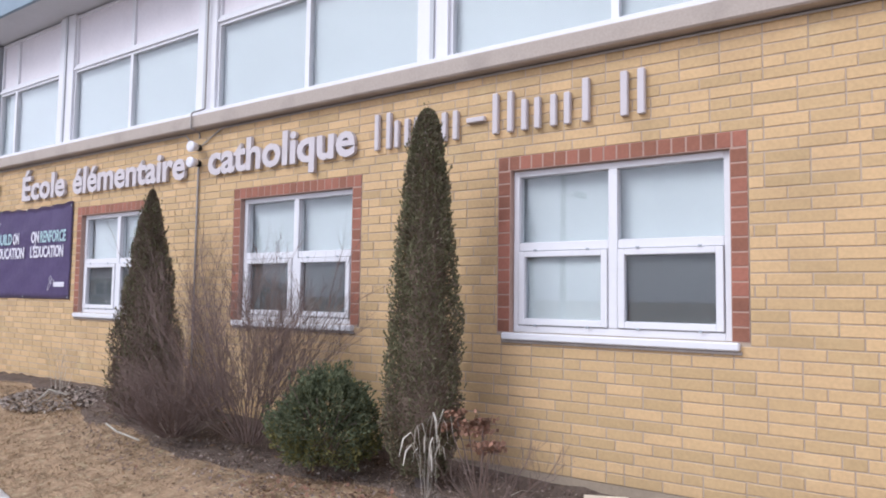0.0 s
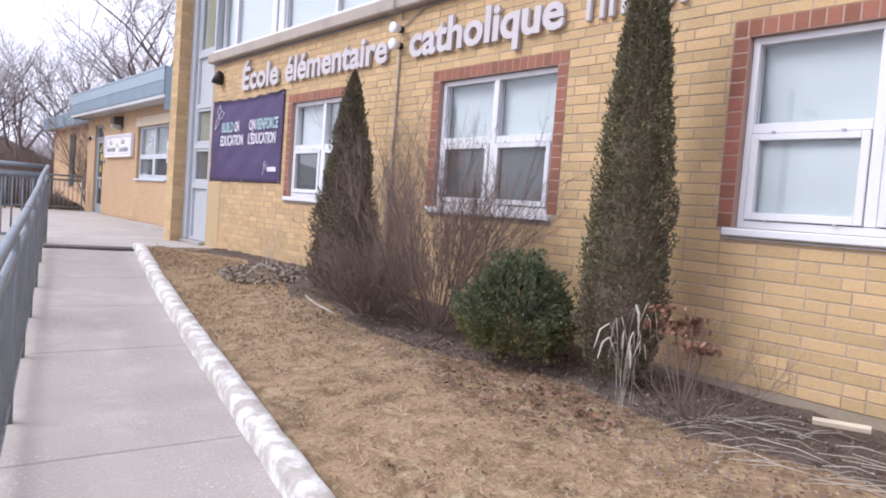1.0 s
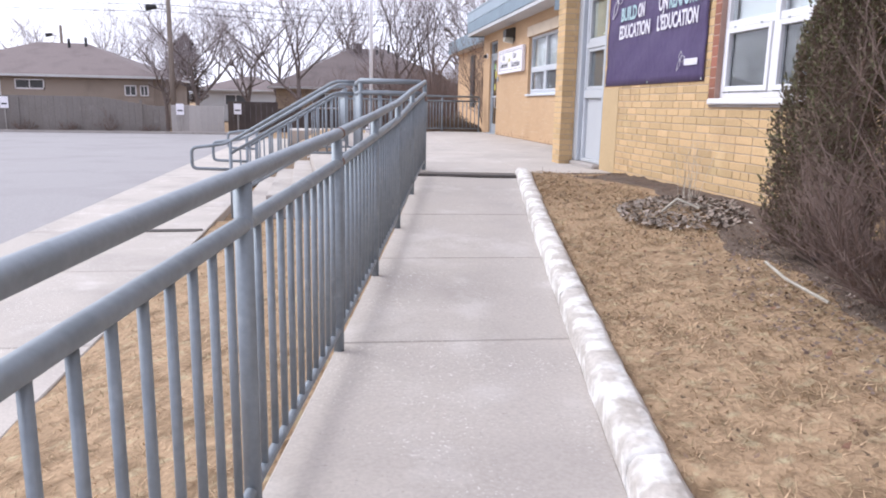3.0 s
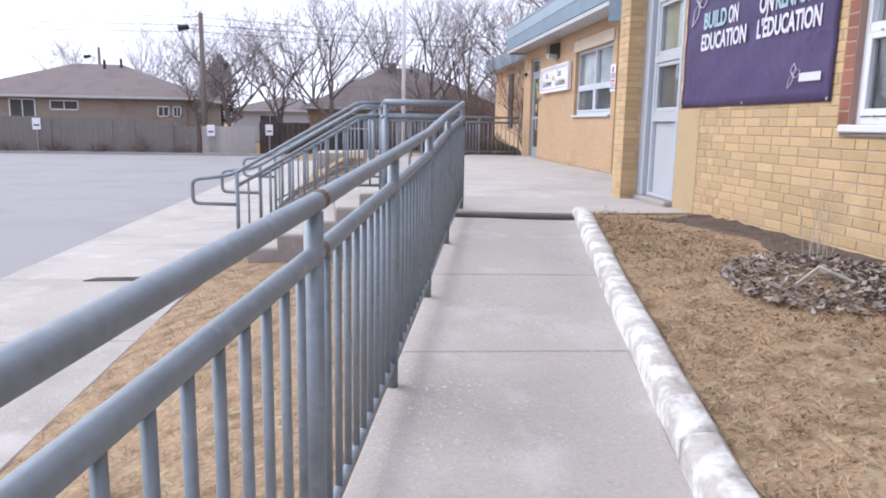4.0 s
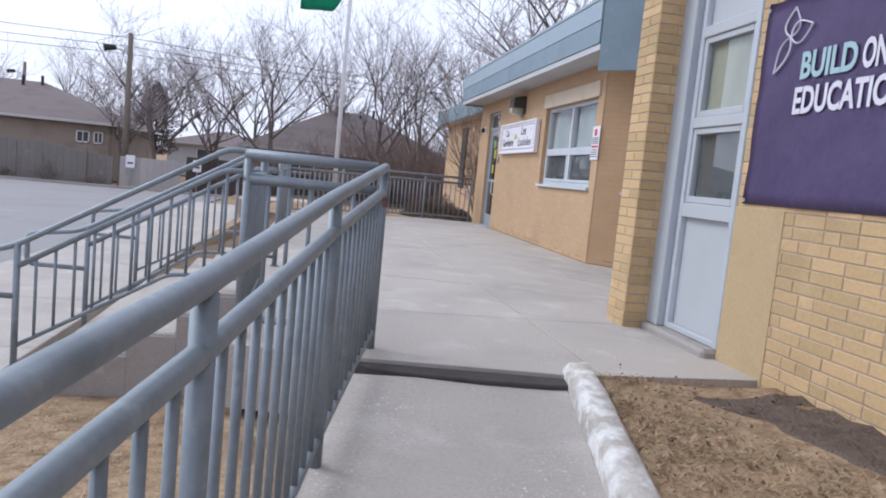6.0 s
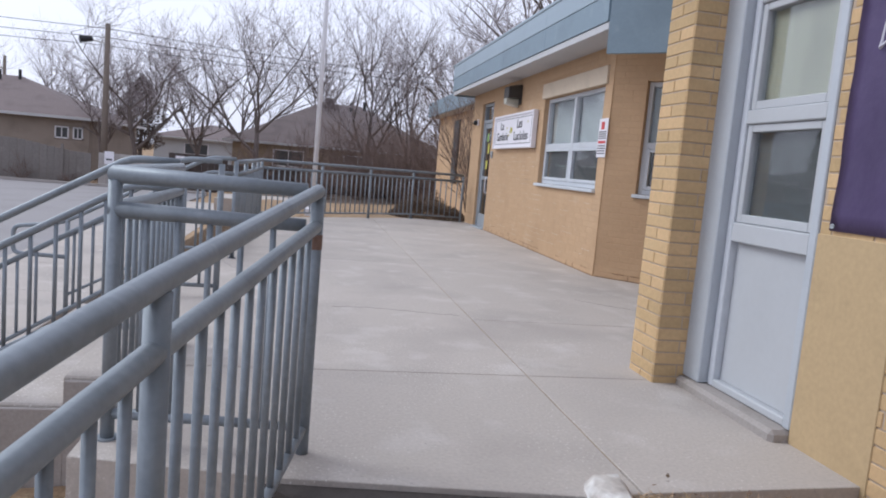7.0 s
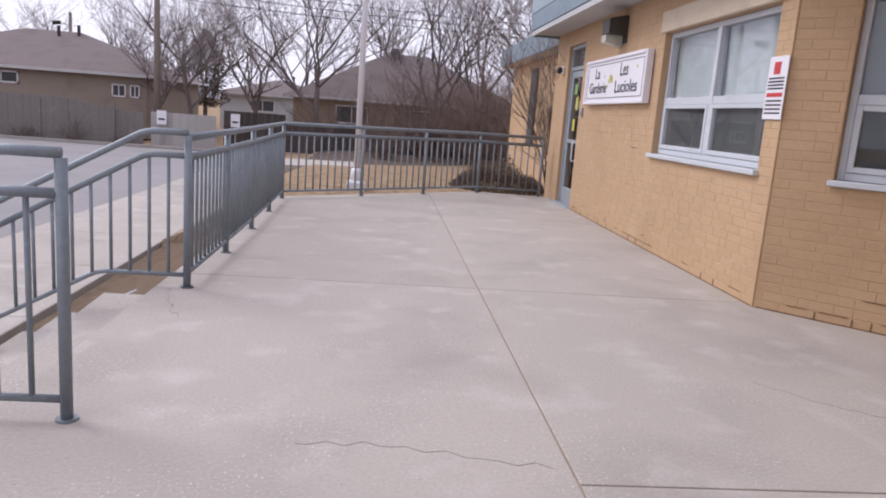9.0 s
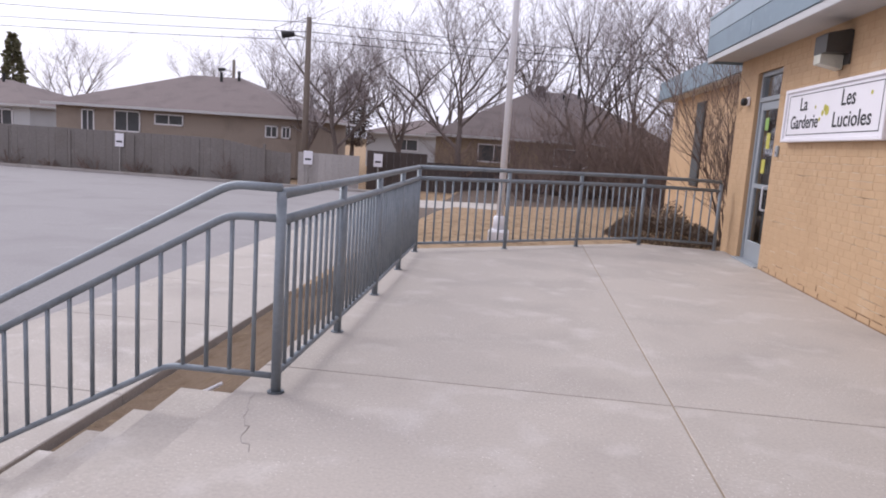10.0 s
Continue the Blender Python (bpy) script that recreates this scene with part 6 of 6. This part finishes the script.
def utility_pole(x, y, top, label):
    p = thing("utility_pole", (x, y, -1), label, "utility pole")
    part("shaft", tube([(x, y, -1.2), (x, y, top)], [0.16, 0.11], 10), M_WOOD, p, smooth=True)
    part("cap", tube([(x, y, top), (x, y, top + 0.04)], [0.12, 0.05], 10), M_CONDUIT, p)
    part("lamp_arm", tube([(x, y, top - 0.9), (x - 0.8, y - 0.4, top - 0.75)], 0.03, 6), M_CONDUIT, p)
    part("lamp_head", tube([(x - 0.55, y - 0.3, top - 0.75), (x - 1.05, y - 0.5, top - 0.85)], [0.12, 0.16], 8), M_BLACK, p)
    return p


utility_pole(-8.1, 42.2, 6.3, "weathered wooden utility pole with a street lamp")
utility_pole(-19.5, 11.6, 6.4, "wooden utility pole across the parking lot")
utility_pole(-21.5, 66, 6.6, "distant wooden utility pole")
wires = thing("power_lines", (-25, 42, 6), "thin dark power lines across the sky", "cables")
for z0, z1, sag in ((5.7, 6.5, 0.5), (5.35, 5.9, 0.45), (6.1, 7.6, 0.6)):
    for a, b in (((-8.1, 42.2, z0), (-52, 38, z1)), ((-8.1, 42.2, z0), (30, 46, z0 + 0.4))):
        pts = [Vector(a).lerp(Vector(b), k / 12) - Vector((0, 0, sag * 4 * (k / 12) * (1 - k / 12))) for k in range(13)]
        part("wire", tube(pts, 0.016, 4), M_BLACK, wires)


# ---- bricks of the school wall ----
laid = lay(-2.2, Y1, -0.0922, Z1 - 0.005, OPEN, 11)
laid2 = lay(Y0, -2.2, -0.0922, Z1 - 0.005, [], 12)
near = [b for b in laid if -1.3 < b[0] < 1.9 and b[1] < 1.95][:300]
kept = set(near)
meshes = {}
for c, z, w in near:
    key = round(w, 3)
    if key not in meshes:
        meshes[key] = brick_mesh(w)
        meshes[key].materials.append(M_BRICK1)
    piece("brick", meshes[key], main_wall, Matrix.Translation((WALL + random.uniform(-0.0015, 0.0015), c, z)))
rest = [b for b in laid + laid2 if b not in kept]
verts, faces = joined_bricks(rest, lambda o, c, z: (WALL + o, c, z))
tagged(raw("brick_courses", verts, faces, M_BRICK, main_wall), kind="stuff")
# pilaster bricks on its three faces
z, row = -0.1, 0
pm = {}
while z < 4.55:
    split = (10.17 + 0.15, ) if row % 2 else ()
    ends = [10.17, *split, 10.47]
    for a, b in zip(ends, ends[1:]):
        key = ("y", round(b - a, 3))
        if key not in pm:
            pm[key] = brick_mesh(b - a)
            pm[key].materials.append(M_BRICK1)
        piece("brick", pm[key], pil, Matrix.Translation((3.39, (a + b) / 2, z)))
    ends = [3.385, 3.385 + (0.15 if row % 2 == 0 else 0.3), 3.69] if row % 2 == 0 else [3.385, 3.685]
    for a, b in zip(ends, ends[1:]):
        key = ("y", round(b - a, 3))
        if key not in pm:
            pm[key] = brick_mesh(b - a)
            pm[key].materials.append(M_BRICK1)
        piece("brick", pm[key], pil, Matrix.Translation(((a + b) / 2, 10.17, z)) @ Matrix.Rotation(radians(90), 4, "Z"))
    z += COURSE
    row += 1
